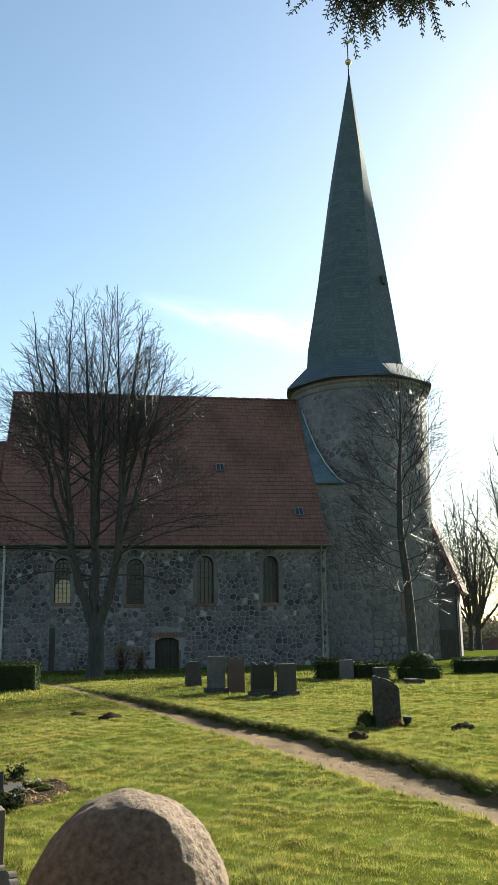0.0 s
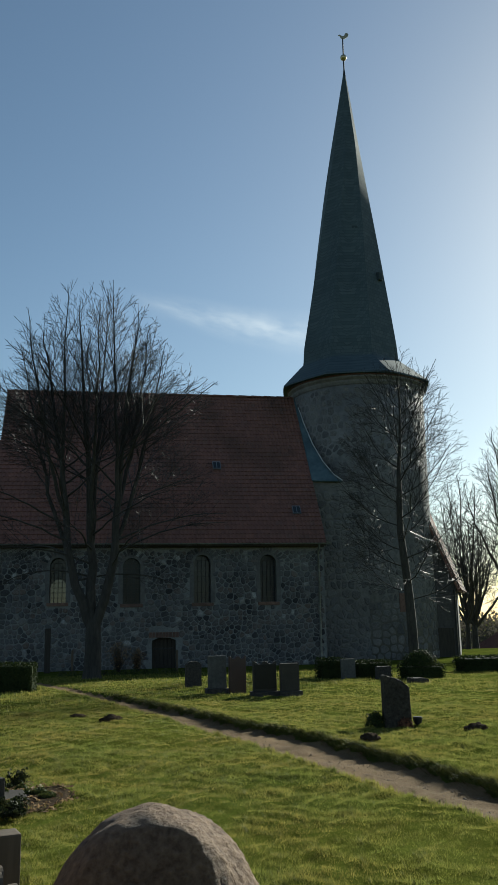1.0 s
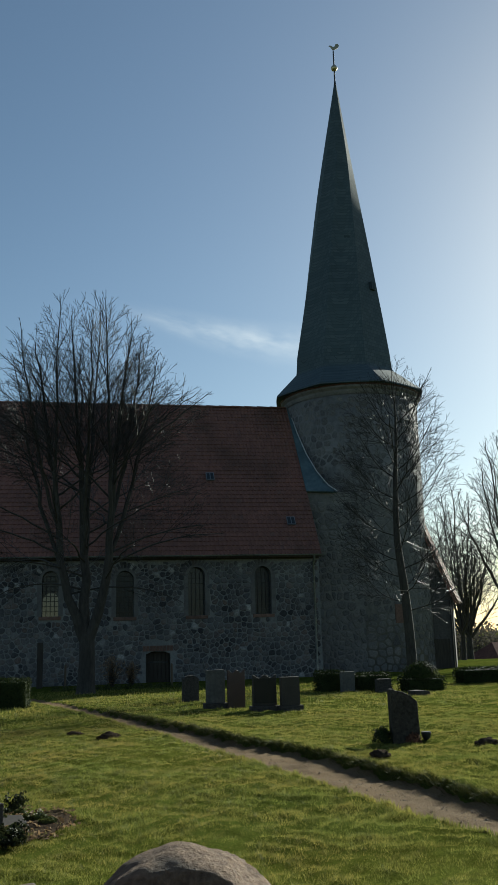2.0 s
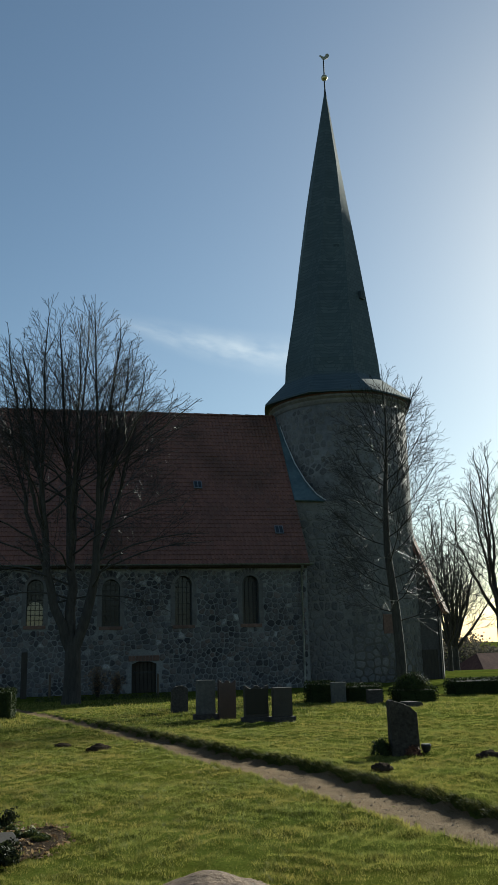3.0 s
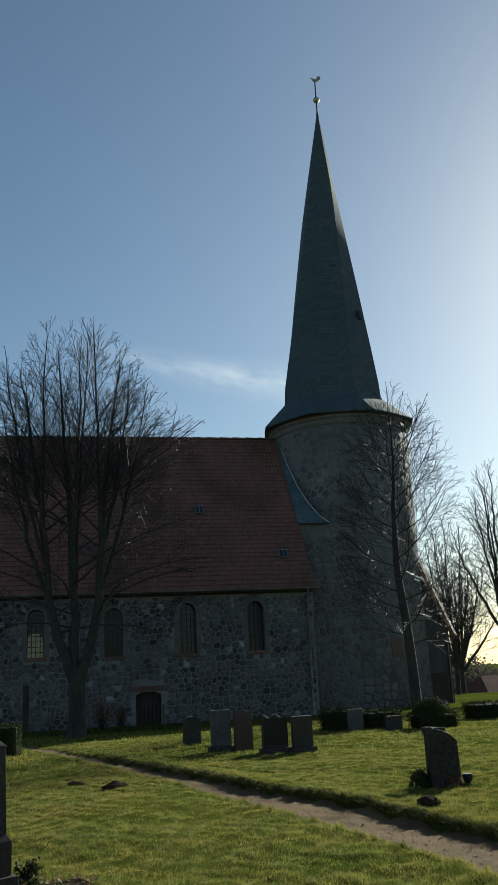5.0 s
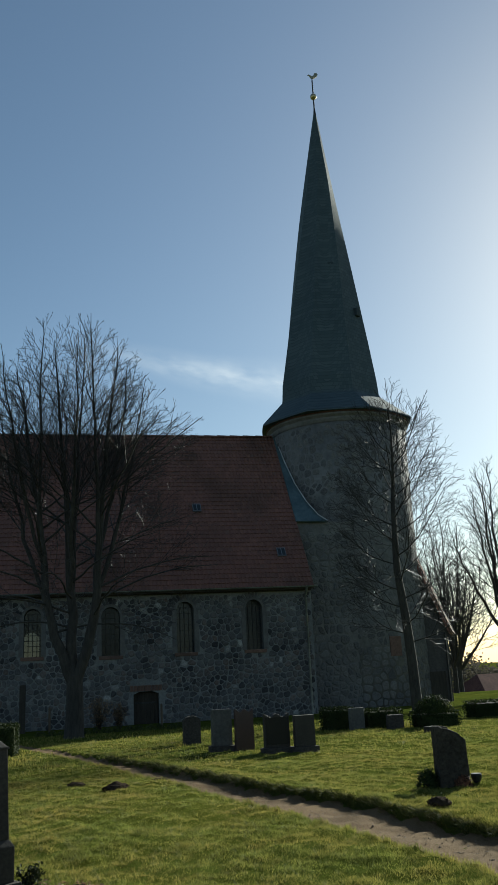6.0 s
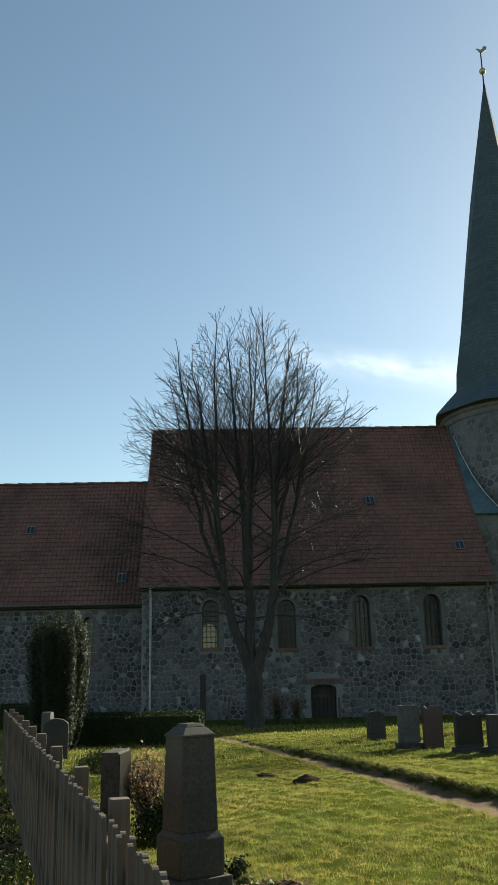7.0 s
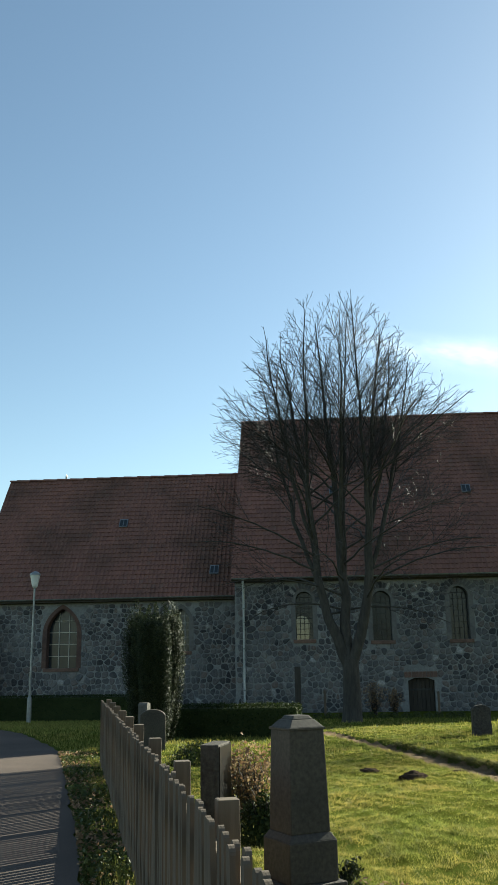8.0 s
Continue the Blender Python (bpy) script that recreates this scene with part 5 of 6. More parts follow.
spruce_spray(-7.0, 6.35, 3, 8, 0.24)
spruce_spray(-6.98, 5.35, 5, 8, 0.2)
lit = np.random.default_rng(77)
la, lr = lit.uniform(0, 6.28, 420), np.sqrt(lit.random(420))
lx, ly = -6.85 + 0.5 * lr * np.cos(la), 5.75 + 0.72 * lr * np.sin(la)
tagged(leaf_cloud("bed_litter", np.stack([lx, ly, ground_z(lx, ly) + 0.03], 1), np.tile((0, 0, 1.0), (420, 1)), 0.04, M_DRYLEAF, None, 78, 0.6), "withered leaves scattered over the grave bed", "leaf litter", kind="stuff")
bm = slab_mesh(0.34, 0.28, 0.06, "flat", 0.01)
tagged(link("grave_slab", to_mesh("grave_slab", bm), M_GRANITE, None, "", pose(-7.0, 5.72, bed_z + 0.0, 10, 4, 20)), "tilted dark granite slab in the grave bed", "grave slab")
spruce_spray(-7.12, 5.06, 7, 9, 0.16)
spruce_spray(-6.9, 5.0, 8, 8, 0.13)


def molehill(x, y, r, h, seed):
    bm = bmesh.new()
    bmesh.ops.create_icosphere(bm, subdivisions=4, radius=1.0)
    for v in bm.verts:
        k = 1 + 0.3 * noise.fractal(v.co * 2.4 + Vector((seed, 0, 0)), 0.9, 2, 4)
        v.co = Vector((v.co.x * r * k, v.co.y * r * 0.8 * k, max(-0.05, v.co.z) * h * 1.35 * k))
    tagged(link("molehill", to_mesh("molehill", bm, True), M_SOIL, None, "", pose(x, y, gz(x, y) + 0.005)), "small dark molehill of fresh soil on the lawn", "molehill", "molehills on the lawn")


for i, (x, y, r, h) in enumerate(((-2.72, 8.0, 0.13, 0.055), (-0.75, 9.2, 0.16, 0.06), (-5.92, 12.6, 0.2, 0.07), (-6.5, 13.4, 0.14, 0.03), (-5.2, 13.2, 0.12, 0.02))):
    molehill(x, y, r, h, i)


def street_lamp(x, y):
    z = gz(x, y)
    lamp = thing("street_lamp", "slim grey street lamp with a pale conical head", "street lamp", (x, y, z))
    part("pole", lathe(bmesh.new(), [(0.09, -0.1), (0.09, 0.9), (0.05, 0.98), (0.037, 5.1)], 12), M_LEAD, lamp, smooth=False)
    part("head", lathe(bmesh.new(), [(0.055, 5.08), (0.11, 5.15), (0.19, 5.57)], 16), M_LAMPGLASS, lamp, "pale opal glass head")
    part("hood", lathe(bmesh.new(), [(0.21, 5.57), (0.2, 5.65), (0.09, 5.72), (0.02, 5.75)], 16), M_LEAD, lamp)


street_lamp(-18.45, 33.3)

# a dark post and stakes against the nave wall, and leaf litter of plants at its foot
bm = box(bmesh.new(), -0.13, 0.13, -0.1, 0.1, -0.2, 2.0, 0.02)
tagged(link("timber_post", to_mesh("timber_post", bm), M_WOODDARK, None, "", pose(-8.35, 38.6, gz(-8.35, 38.6))), "dark timber post standing before the church wall", "post")
for x, h in ((-7.2, 1.0), (-2.5, 0.9), (-5.1, 0.9)):
    bm = lathe(bmesh.new(), [(0.05, -0.15), (0.05, h), (0.02, h + 0.04)], 8)
    tagged(link("stake", to_mesh("stake", bm), M_WOODGREY, None, "", pose(x, 37.6, gz(x, 37.6))), "short wooden stake in the border", "stake", "stakes before the church")
for k in range(14):
    x = -7.5 + 0.42 * k
    round_shrub(x, 34.6 + 0.25 * math.sin(3 * k), 0.22, 0.22, 300 + k, "border_plant", "low plant in the border before the church", M_IVY, 0, 240, 0.06)
dry_bush(-5.2, 37.4, 1.2, 0.6, 15)
dry_bush(-4.3, 37.8, 0.9, 0.4, 16)


# ---- distance ----
def house(x, y):
    z = gz(x, y)
    h = thing("house", "distant low house with red-brown hipped roof", "house", (x, y, z), 20)
    part("wall", box(bmesh.new(), -7, 7, -4, 4, -0.3, 2.7), M_PLASTER, h)
    bm = bmesh.new()
    e = [bm.verts.new(p) for p in ((-7.5, -4.5, 2.6), (7.5, -4.5, 2.6), (7.5, 4.5, 2.6), (-7.5, 4.5, 2.6))]
    r = [bm.verts.new((-4.5, 0, 5.6)), bm.verts.new((4.5, 0, 5.6))]
    for f in ((e[0], e[1], r[1], r[0]), (e[2], e[3], r[0], r[1]), (e[1], e[2], r[1]), (e[3], e[0], r[0]), (e[3], e[2], e[1], e[0])):
        bm.faces.new(f)
    part("roof", bm, M_DARKROOF, h)
    for x0 in (-4.5, 0.0, 4.0):
        w = part("window", box(bmesh.new(), x0 - 0.6, x0 + 0.6, -4.04, -3.9, 0.9, 2.1), M_GLASS, h)
        part("frame", box(bmesh.new(), x0 - 0.04, x0 + 0.04, -4.07, -4.045, 0.9, 2.1), M_FRAME, w)


house(57.0, 122.0)


def far_woods(name, x0, x1, y, h, seed):
    """A far belt of bare trees: uneven mass of twiggy clumps."""
    rng = np.random.default_rng(seed)
    n = 40000
    x = rng.uniform(x0, x1, n)
    top = h * (0.75 + 0.25 * np.sin(x * 0.21) * np.sin(x * 0.083 + 1) + 0.1 * np.sin(x * 0.9))
    zf = rng.uniform(0, 1, n) ** 0.8
    yy = y + rng.normal(0, 5, n)
    z = ground_z(x, np.full(n, y)) + zf * top
    ob = leaf_cloud(name, np.stack([x, yy, z], 1), np.tile((0, -1, 0.2), (n, 1)), 0.55, M_FARWOOD, None, seed, 0.9)
    tagged(ob, "far belt of bare woodland beyond the fields", "woods", kind="stuff")


far_woods("far_woods", 40, 130, 165, 11.0, 1)
far_woods("far_woods", -110, -40, 130, 11, 2)


# a thin high cloud drifting beside the spire
def cloud():
    m, nt, b = mat_new("thin_cloud")
    tc = nt.nodes.new("ShaderNodeTexCoord")
    sep = nt.nodes.new("ShaderNodeSeparateXYZ")
    nt.links.new(tc.outputs["UV"], sep.inputs["Vector"])

    def math_node(op, a, c=None, c2=None):
        n = nt.nodes.new("ShaderNodeMath")
        n.operation = op
        for i, v in enumerate((a, c, c2)):
            if v is None:
                continue
            if isinstance(v, (int, float)):
                n.inputs[i].default_value = v
            else:
                nt.links.new(v, n.inputs[i])
        return n.outputs[0]

    n = nt.nodes.new("ShaderNodeTexNoise")
    n.inputs["Scale"].default_value, n.inputs["Detail"].default_value, n.inputs["Roughness"].default_value = 4.0, 7, 0.6
    mp = nt.nodes.new("ShaderNodeMapping")
    mp.inputs["Scale"].default_value = (1.2, 0.6, 1)
    nt.links.new(tc.outputs["UV"], mp.inputs["Vector"])
    nt.links.new(mp.outputs["Vector"], n.inputs["Vector"])
    u = math_node("SUBTRACT", sep.outputs["X"], 0.5)
    v = math_node("SUBTRACT", sep.outputs["Y"], 0.5)
    fall_u = math_node("SUBTRACT", 1.0, math_node("MULTIPLY", math_node("MULTIPLY", u, u), 4.0))
    fall_v = math_node("SUBTRACT", 1.0, math_node("MULTIPLY", math_node("ABSOLUTE", v), 2.0))
    fall = math_node("MULTIPLY", math_node("MAXIMUM", fall_u, 0.0), math_node("POWER", math_node("MAXIMUM", fall_v, 0.0), 1.6))
    dens = math_node("MULTIPLY", fall, math_node("MULTIPLY_ADD", n.outputs["Fac"], 2.2, -0.62))
    alpha = math_node("MULTIPLY", math_node("MINIMUM", math_node("MAXIMUM", dens, 0.0), 1.0), 0.5)
    em = nt.nodes.new("ShaderNodeEmission")
    em.inputs["Color"].default_value, em.inputs["Strength"].default_value = (1.0, 0.97, 0.95, 1), 0.75
    tr = nt.nodes.new("ShaderNodeBsdfTransparent")
    mx = nt.nodes.new("ShaderNodeMixShader")
    nt.links.new(alpha, mx.inputs["Fac"])
    nt.links.new(tr.outputs[0], mx.inputs[1])
    nt.links.new(em.outputs[0], mx.inputs[2])
    nt.links.new(mx.outputs[0], nt.nodes["Material Output"].inputs["Surface"])
    nodes = 17
    verts, faces = [], []
    for i in range(nodes):
        f = i / (nodes - 1)
        x = 40 + 480 * f
        z = 545 - 62 * f - 18 * math.sin(math.pi * f)
        half = 26 + 42 * f
        verts += [(x, 1400, z - half), (x, 1400, z + half)]
    faces = [(2 * i, 2 * i + 2, 2 * i + 3, 2 * i + 1) for i in range(nodes - 1)]
    me = raw_mesh("cloud", verts, faces)
    uv = me.uv_layers.new(name="uv")
    for poly in me.polygons:
        for li in poly.loop_indices:
            k = me.loops[li].vertex_index
            uv.data[li].uv = ((k // 2) / (nodes - 1), float(k % 2))
    ob = link("backdrop_cloud", me, m)
    ob.visible_shadow = False
    tagged(ob, "thin white wisp of high cloud", "cloud", kind="structure")


cloud()


# ---- a conifer's branch reaching over the lane ----
def conifer_branch():
    t = thing("cypress_tree", "cypress with a drooping scaly branch over the lane", "tree", (-2.6, -4.6, gz(-2.6, -4.6)))
    base = Vector((-2.6, -4.6, gz(-2.6, -4.6)))
    rr = random.Random(12)
    link("trunk", tube_mesh("trunk", [[(Vector((0, 0, -0.2)), 0.2), (Vector((0.02, 0, 2)), 0.15), (Vector((0, 0.05, 5)), 0.1), (Vector((0, 0, 7.5)), 0.04)]], 12), M_BARK, t)
    tips = [Vector((-5.70, -2.14, 2.985)), Vector((-5.64, -2.12, 2.96)), Vector((-5.6, -2.1, 2.94)), Vector((-5.57, -2.08, 2.93)), Vector((-5.46, -2.14, 2.955)), Vector((-5.39, -2.16, 2.955)), Vector((-5.32, -2.2, 2.975))]
    limb = [(Vector((0, 0.02, 2.9)), 0.05), (Vector((-1.2, 1.0, 3.2)), 0.03), (Vector((-2.3, 2.0, 3.2)), 0.018), (Vector((-3.2, 2.5, 3.07)), 0.007)]
    paths, pts, nr = [limb], [], []
    for tip in tips:
        dense = tip.x < -5.55
        for k in range(22 if dense else 9):
            s = limb[2][0].lerp(limb[3][0], rr.random())
            e = tip - base + Vector((0.05 + rr.gauss(0, 0.045), rr.gauss(0, 0.05), rr.uniform(-0.015, 0.06)))
            paths.append([(s, 0.004), (s.lerp(e, 0.5) + Vector((0, 0, 0.03)), 0.003), (e, 0.002)])
            for j in range(4):
                q = e + Vector((rr.gauss(0, 0.03), rr.gauss(0, 0.03), rr.uniform(0, 0.03)))
                ln = rr.uniform(0.05, 0.14) * (1.25 if abs(tip.x + 5.585) < 0.02 else 0.9)
                d = Vector((rr.gauss(0, 0.4), rr.gauss(0, 0.3), -1)).normalized()
                side = d.cross(Vector((rr.gauss(0, 0.5), 1, rr.gauss(0, 0.3)))).normalized()
                bend = Vector((rr.gauss(0, 0.012), rr.gauss(0, 0.012), 0))
                paths.append([(q, 0.0018), (q + d * ln * 0.5 + bend, 0.0014), (q + d * ln, 0.0008)])
                m = int(ln / 0.011)
                for i in range(1, m):
                    f = i / m
                    for sgn in (-1, 1):
                        w = rr.uniform(0.012, 0.026) * (1.1 - 0.7 * f)
                        a = q + d * (ln * f) + bend * (1 - abs(2 * f - 1))
                        way = side * sgn * 0.7 + d * 0.7
                        paths.append([(a, 0.0012), (a + way * w, 0.0007)])
                        for g in (0.4, 0.75, 1.0):
                            pts.append(tuple(a + way * w * g))
                            nr.append((0, 1, 0.2))
    link("branch", tube_mesh("branch", paths, 5), M_BARK, t)
    leaf_cloud("sprays", pts, nr, 0.0055, M_THUJA, t, 4, 0.6)
    cr = np.random.default_rng(14)
    n = 26000
    f, a = cr.random(n), cr.uniform(0, 2 * math.pi, n)
    rad = 1.25 * np.interp(f, (0, 0.12, 0.45, 1.0), (0.55, 1.0, 0.8, 0.04)) * (1 + 0.16 * np.sin(6 * a + 5 * f)) * cr.uniform(0.6, 1.05, n)
    p = np.stack([rad * np.cos(a), rad * np.sin(a), 3.1 + 5.0 * f + cr.normal(0, 0.05, n)], 1)
    leaf_cloud("crown", p, np.stack([np.cos(a), np.sin(a), np.full(n, 0.3)], 1), 0.13, M_THUJA, t, 15, 0.7)


conifer_branch()


# ---- grass, ivy and litter ----
def blades(name, x, y, h, w, mat, label, seed, lean=0.45, droop=None):
    rng = np.random.default_rng(seed)
    n = len(x)
    z = ground_z(x, y)
    a = rng.uniform(0, 2 * math.pi, n)
    b = rng.uniform(0, 2 * math.pi, n)
    l = h * lean * rng.uniform(0.2, 1.4, n)
    tipx, tipy = x + l * np.cos(b), y + l * np.sin(b)
    tipz = z + h
    if droop is not None:
        tipx, tipy, tipz = x + droop[0] * h + 0.3 * l * np.cos(b), y + droop[1] * h + 0.3 * l * np.sin(b), z + h * rng.uniform(-0.5, 0.6, n)
    v0 = np.stack([x - w / 2 * np.cos(a), y - w / 2 * np.sin(a), z - 0.01], 1)
    v1 = np.stack([x + w / 2 * np.cos(a), y + w / 2 * np.sin(a), z - 0.01], 1)
    v2 = np.stack([tipx, tipy, tipz], 1)
    verts = np.stack([v0, v1, v2], 1).reshape(-1, 3)
    ob = link(name, raw_mesh(name, verts, np.arange(3 * n).reshape(-1, 3)), mat)
    return tagged(ob, label, "grass", kind="stuff")


rng = np.random.default_rng(5)


def off_path(x, y):
    return (x < path_near(y) + 0.03) | (x > path_far(y) + 0.02)


def patches(x, y, step, seed):
    """Smooth random patches between -1 and 1, about a step across."""
    g = np.random.default_rng(seed).uniform(-1, 1, (64, 64))
    u, v = x / step + 200.0, y / step + 200.0
    i, j = np.floor(u).astype(int), np.floor(v).astype(int)
    a, b = u - i, v - j
    a, b = a * a * (3 - 2 * a), b * b * (3 - 2 * b)
    at = lambda p, q: g[p % 64, q % 64]
    return (at(i, j) * (1 - a) + at(i + 1, j) * a) * (1 - b) + (at(i, j + 1) * (1 - a) + at(i + 1, j + 1) * a) * b


def lawn_points(n, y0, y1, x0f, x1):
    y = rng.uniform(y0, y1, n)
    lo = x0f(y)
    x = lo + (x1 - lo) * rng.random(n)
    clump = 0.9 * patches(x, y, 0.16, 1) + 0.6 * patches(x, y, 0.5, 2) + 0.5 * patches(x, y, 1.7, 3)
    keep = off_path(x, y) & (rng.random(n) < 0.66 + 0.3 * clump)
    return x[keep], y[keep], clump[keep]


lawn_left = lambda y: np.maximum(fence_x(y) + 0.12, -12.5)
for y0, y1, n, hh, ww in ((0.8, 5.0, 420000, 0.0175, 0.0038), (5.0, 9.0, 400000, 0.02, 0.005), (9.0, 15.0, 400000, 0.018, 0.0072), (15.0, 25.0, 170000, 0.022, 0.014)):
    x, y, c = lawn_points(n, y0, y1, lawn_left, 0.5 if y0 < 5 else (2.0 if y0 < 15 else 6.0))
    blades("grass", x, y, hh * np.exp(rng.normal(0, 0.4, len(x))) * (1 + 0.4 * c) * (1 + 0.4 * patches(x, y, 0.07, 4)), ww * rng.uniform(0.7, 1.3, len(x)), M_GRASS, "short green lawn grass catching low sun", 20 + int(y0), 1.1)
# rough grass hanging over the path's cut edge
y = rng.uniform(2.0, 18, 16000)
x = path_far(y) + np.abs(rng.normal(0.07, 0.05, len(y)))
blades("bank_grass", x, y, rng.uniform(0.05, 0.14, len(y)), np.full(len(y), 0.009), M_GRASS_BANK, "rough grass overhanging the path's cut edge", 41, droop=(-0.75, -0.3))
y = rng.uniform(1.0, 20, 6000)
x = path_near(y) - np.abs(rng.normal(0.0, 0.04, len(y))) + 0.02
blades("edge_grass", x, y, rng.uniform(0.03, 0.07, len(y)), np.full(len(y), 0.008), M_GRASS, "ragged grass along the path", 42)
# the verge between lane and fence
y = rng.uniform(0.0, 17, 14000)
f = rng.random(len(y))
x = road_r(y) + (fence_x(y) - road_r(y)) * f
z = ground_z(x, y) + rng.uniform(0.0, 0.07, len(y)) * (1 + np.sin(3 * y) * 0.5)
ivy = leaf_cloud("verge_leaves", np.stack([x, y, z], 1), np.tile((0, 0, 1.0), (len(y), 1)), 0.05, M_IVY, None, 51, 0.7)
tagged(ivy, "ivy and dead leaves on the verge by the fence", "ground cover", kind="stuff")
y = rng.uniform(3.5, 17, 2200)
x = road_r(y) + (fence_x(y) - road_r(y)) * rng.random(len(y)) ** 1.4
dead = leaf_cloud("dead_leaves", np.stack([x, y, ground_z(x, y) + 0.05 * rng.random(len(y)) + 0.02], 1), np.tile((0, 0, 1.0), (len(y), 1)), 0.05, M_DRYLEAF, None, 52, 0.6)
tagged(dead, "withered brown leaves on the verge", "leaf litter", kind="stuff")
for y0, y1, n in ((0.0, 8.0, 4500), (8.0, 18.0, 2500)):
    y = rng.uniform(y0, y1, n)
    x = fence_x(y) - np.abs(rng.normal(0.1, 0.1, n))
    keep = (np.sin(2.3 * y) > 0.1) & (x > road_r(y))
    blades("verge_grass", x[keep], y[keep], rng.uniform(0.06, 0.16, keep.sum()), np.full(keep.sum(), 0.008), M_GRASS, "tufts of grass at the foot of the fence", 53 + int(y0))
n = 30000
y = rng.uniform(17, 35, n)
x = np.where(rng.random(n) < 0.5, road_r(np.minimum(y, 33)) + rng.uniform(0.1, 6, n), rng.uniform(-22, 4, n))
keep = off_path(x, y) & (x > road_r(np.minimum(y, 33)) + 0.1)
blades("shade_grass", x[keep], y[keep], rng.uniform(0.04, 0.09, keep.sum()), np.full(keep.sum(), 0.02), M_GRASS, "grass in the church's shade", 60)
# pebbles on the path
n = 2600
y = rng.uniform(2.5, 14, n)
x = path_near(y) + (path_far(y) - path_near(y)) * rng.uniform(0.05, 0.98, n)
z = ground_z(x, y) + 0.014
s = np.exp(rng.normal(-5.25, 0.4, n))
oct_v = np.array([(1, 0, 0), (0, 1, 0), (-1, 0, 0), (0, -1, 0), (0, 0, 0.8), (0, 0, -0.3)])
oct_f = [(0, 1, 4), (1, 2, 4), (2, 3, 4), (3, 0, 4), (1, 0, 5), (2, 1, 5), (3, 2, 5), (0, 3, 5)]
pv = (np.stack([x, y, z], 1)[:, None] + oct_v[None] * s[:, None, None] * rng.uniform(0.6, 1.4, (n, 1, 3))).reshape(-1, 3)
pf = (np.array(oct_f)[None] + 6 * np.arange(n)[:, None, None]).reshape(-1, 3)
tagged(link("pebbles", raw_mesh("pebbles", pv, pf), surface("pebble", (0.14, 0.105, 0.075), (0.3, 0.24, 0.185), 30, 0.9, spec=0.15, vary=0.35, island=True)), "small loose stones on the path", "pebbles", kind="stuff")


# ---- pieces: wall stones and roof tiles ----
def clip_cell(poly, px, pz, nx_, nz_):
    """The part of a polygon on the side of a line that holds the origin."""
    out = []
    for i, (x, z) in enumerate(poly):
        x2, z2 = poly[(i + 1) % len(poly)]
        a, b = (x - px) * nx_ + (z - pz) * nz_, (x2 - px) * nx_ + (z2 - pz) * nz_
        if a <= 0:
            out.append((x, z))
        if (a < 0 < b) or (b < 0 < a):
            t = a / (a - b)
            out.append((x + (x2 - x) * t, z + (z2 - z) * t))
    return out


def rubble(x0, x1, z0, z1, seed, size, joint):
    """Unequal fieldstones fitted to one another with mortar between: each a centre and its outline."""
    rr = random.Random(seed)
    seeds, z = [], z0
    while z < z1 + size * 0.4:
        h = size * rr.choice((0.5, 0.7, 0.9, 1.1))
        x = x0 + rr.uniform(-0.5, 0.5) * size
        while x < x1 + size * 0.4:
            if rr.random() < 0.95:
                seeds.append((x + rr.gauss(0, 0.05 * size), z + h / 2 + rr.gauss(0, 0.16 * size)))
            x += size * rr.choice((0.55, 0.8, 1.0, 1.4)) * rr.uniform(0.9, 1.1)
        z += h
    pts = np.array(seeds)
    for cx, cz in seeds:
        if not (x0 + 0.05 < cx < x1 - 0.05 and z0 + 0.05 < cz < z1 - 0.05):
            continue
        d = pts - (cx, cz)
        dist = (d ** 2).sum(1)
        near = np.argsort(dist)[1:15]
        w = size * 0.85
        lo, hi, dn, up = max(-w, x0 - cx), min(w, x1 - cx), max(-w, z0 - cz), min(w, z1 - cz)
        poly = [(lo, dn), (hi, dn), (hi, up), (lo, up)]
        for i in near:
            ux, uz = d[i]
            ln = math.hypot(ux, uz)
            if ln < 1e-4:
                continue
            k = 0.5 - joint * rr.uniform(0.5, 1.5) / ln
            poly = clip_cell(poly, ux * k, uz * k, ux / ln, uz / ln)
            if len(poly) < 3:
                break
        if len(poly) < 3:
            continue
        cut = []
        for i, (x, z_) in enumerate(poly):
            x2, z2 = poly[(i + 1) % len(poly)]
            for t in (0.22, 0.78):
                if math.hypot(x2 - x, z2 - z_) > 0.03:
                    cut.append((x + (x2 - x) * t, z_ + (z2 - z_) * t))
        if len(cut) > 4:
            yield cx, cz, [(x * rr.uniform(0.96, 1.02), q * rr.uniform(0.96, 1.02)) for x, q in cut], rr.uniform(0.7, 1.3)


def stone_solid(outline, proud):
    """A stone's rim, its rounded edge and its face; x, z in the wall, -y outwards."""
    n = len(outline)
    verts = [(x, 0.02, z) for x, z in outline] + [(x * 0.95, -0.018 * proud, z * 0.95) for x, z in outline] + [(x * 0.72, -0.034 * proud, z * 0.72) for x, z in outline]
    faces = []
    for k in range(n):
        j = (k + 1) % n
        faces += [(k, j, n + j, n + k), (n + k, n + j, 2 * n + j, 2 * n + k)]
    faces.append(tuple(range(2 * n, 3 * n)))
    return verts, faces


def clear_of(openings, x, z, w, h):
    for ox0, ox1, oz0, oz1 in openings:
        if ox0 - w * 0.46 < x < ox1 + w * 0.46 and oz0 - h * 0.46 < z < oz1 + h * 0.46:
            return False
    return True


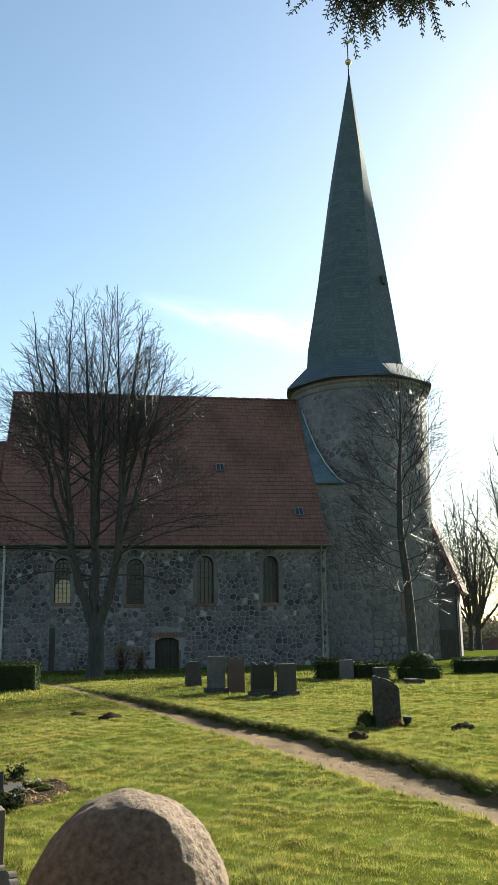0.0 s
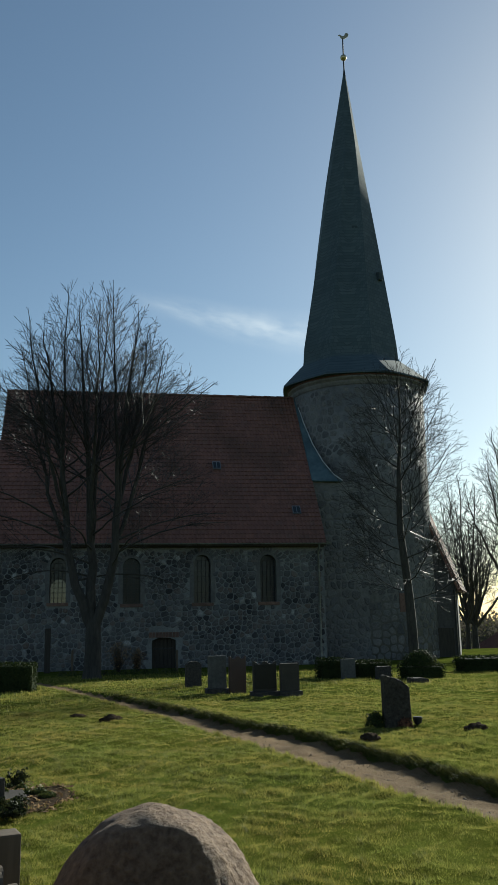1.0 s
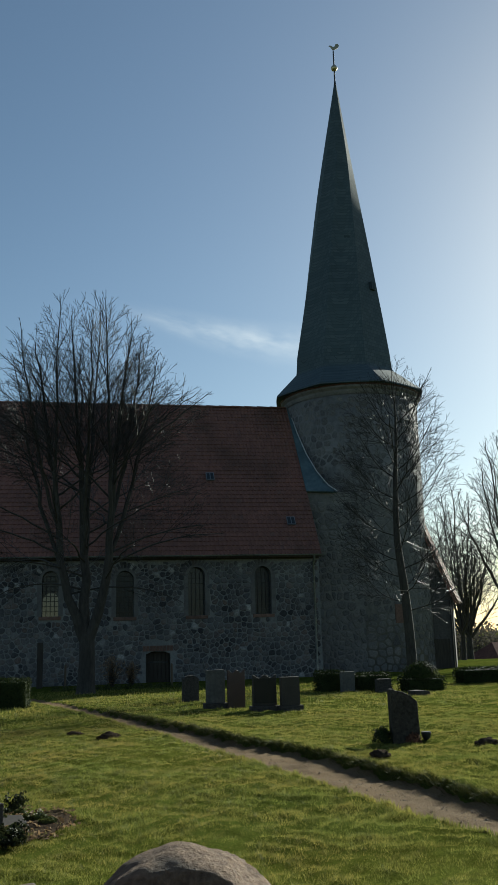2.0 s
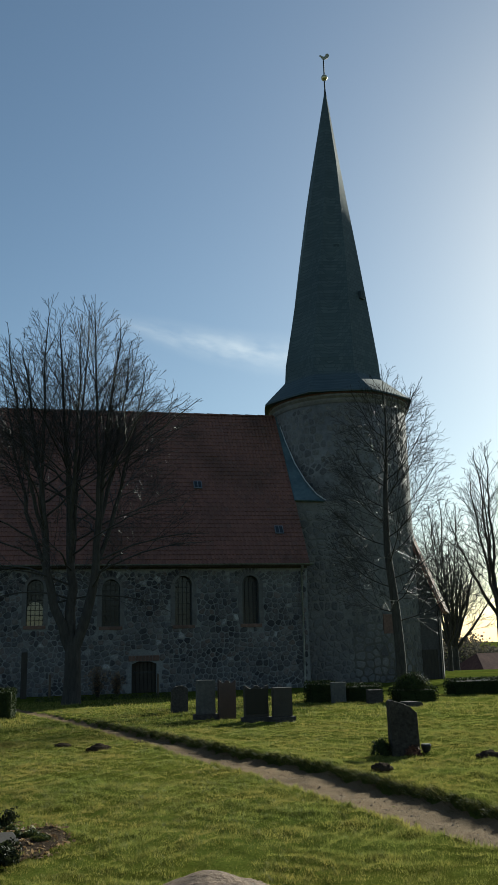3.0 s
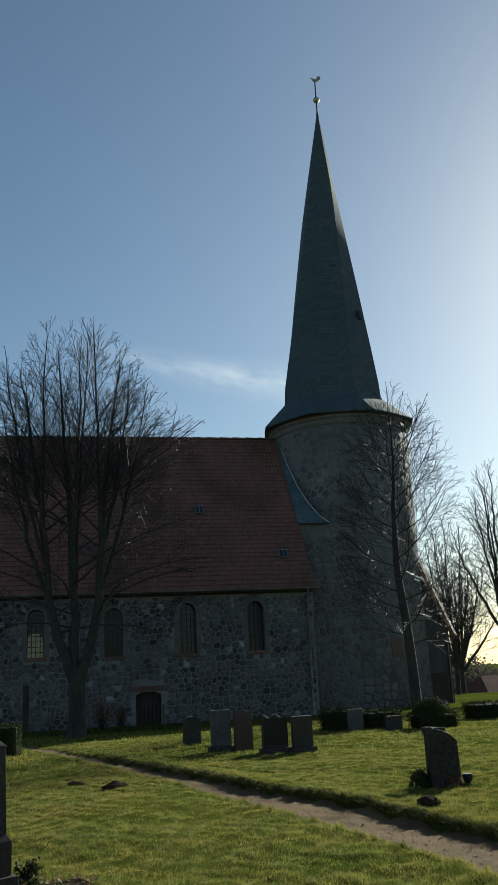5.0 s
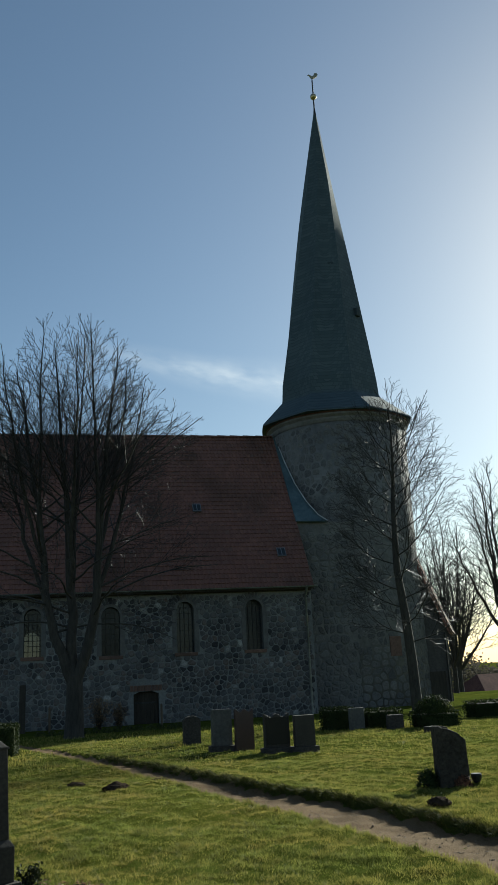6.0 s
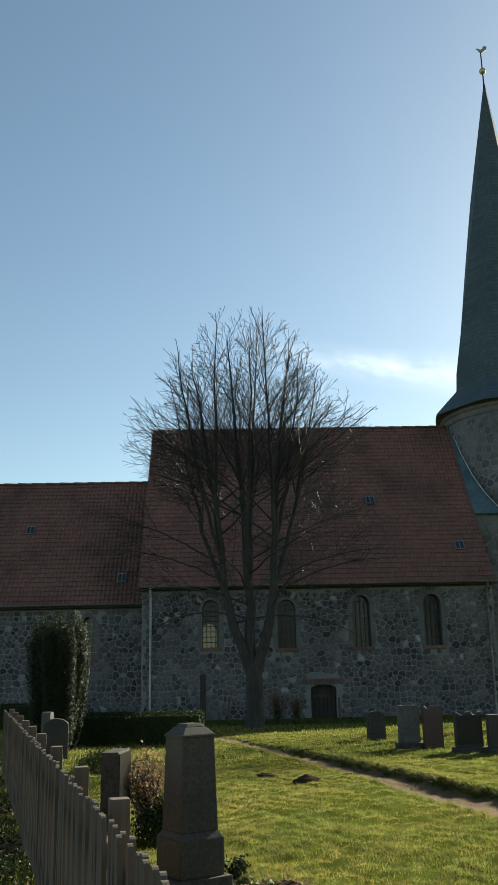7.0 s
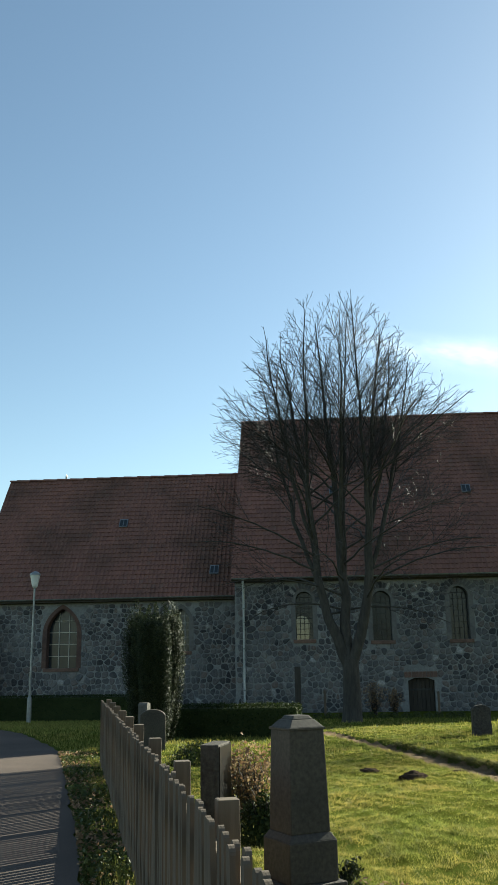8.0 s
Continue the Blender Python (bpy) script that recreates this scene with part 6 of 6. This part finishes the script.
def face_stones(wall, wall_y, x0, x1, z0, z1, openings, seed, singles, mat=M_STONE_S, size=0.28, joint=0.015):
    verts, faces, count = [], [], 0
    for x, z, outline, proud in rubble(x0, x1, z0, z1, seed, size, joint):
        w, h = max(p[0] for p in outline) * 2, max(p[1] for p in outline) * 2
        if not clear_of(openings, x, z, w, h):
            continue
        v, f = stone_solid(outline, proud)
        if count < singles and x > -4.5 and z > 0.2:
            count += 1
            me = raw_mesh("stone", v, f)
            link("stone", me, M_STONE, wall, "", Matrix.Translation((x, wall_y, z)))
            continue
        n = len(verts)
        verts += [(x + a, wall_y + b, z + c) for a, b, c in v]
        faces += [tuple(i + n for i in q) for q in f]
    ob = link("stonework", raw_mesh("stonework", verts, faces), mat, wall)
    tagged(ob, kind="stuff")


nave_open = [(cx - w / 2 - 0.12, cx + w / 2 + 0.12, s - 0.1, t + 0.12) for cx, w, s, t in NAVE_WINDOWS] + [(DOOR[0] - 0.15, DOOR[1] + 0.15, DOOR[2], DOOR[3] + 0.3)]
face_stones(nave_wall, NAVE_Y, NAVE_X0 + 0.05, NAVE_X1 - 0.05, -0.8, EAVE_Z - 0.38, nave_open, 1, 300)
ch_open = [(cx - w / 2 - 0.12, cx + w / 2 + 0.12, s - 0.1, t + 0.12) for cx, w, s, t, _ in CH_WINDOWS]
face_stones(chancel_wall, CH_Y, -22.9, NAVE_X0 - 0.02, -0.8, CH_EAVE - 0.34, ch_open, 2, 0)


def tower_stones():
    """Stones nearly flush with the old render, showing in patches."""
    verts, faces = [], []
    rr = random.Random(8)
    for s, z, outline, proud in rubble(-5.0, 5.2, -0.8, 14.5, 3, 0.4, 0.028):
        bare = noise.noise(Vector((s * 0.5, z * 0.4, 3.0))) + (0.25 if z < 5 else 0.0)
        if rr.random() > 0.78 + 0.6 * bare:
            continue
        v, f = stone_solid(outline, 0.6 * proud)
        n = len(verts)
        for a, b, c in v:
            ang = (s + a) / TR + radians(-10)
            r = TR + 0.12 - 0.015 * max(0.0, min(z, 8.0)) - b - 0.012
            verts.append((TOWER[0] + r * math.sin(ang), TOWER[1] - r * math.cos(ang), z + c))
        faces += [tuple(i + n for i in q) for q in f]
    ob = link("stonework", raw_mesh("stonework", verts, faces), M_STONE_T, tower)
    tagged(ob, kind="stuff")


tower_stones()
face_stones(stair_wall, 42.1, 5.3, 8.2, -0.8, 8.4, [], 9, 0, M_STONE_T, 0.4, 0.028)
tile_roof(nave_roof, NAVE_X0 - 0.12, NAVE_X1 + 0.05, NAVE_Y - 0.4, EAVE_Z - 0.12, AXIS_Y, RIDGE_Z, lambda r, x: r < 12 and x > -1.0, 1)
tile_roof(chancel_roof, CH_X0 - 0.15, NAVE_X0 - 0.1, CH_Y - 0.35, CH_EAVE - 0.1, AXIS_Y, CH_RIDGE, None, 2)
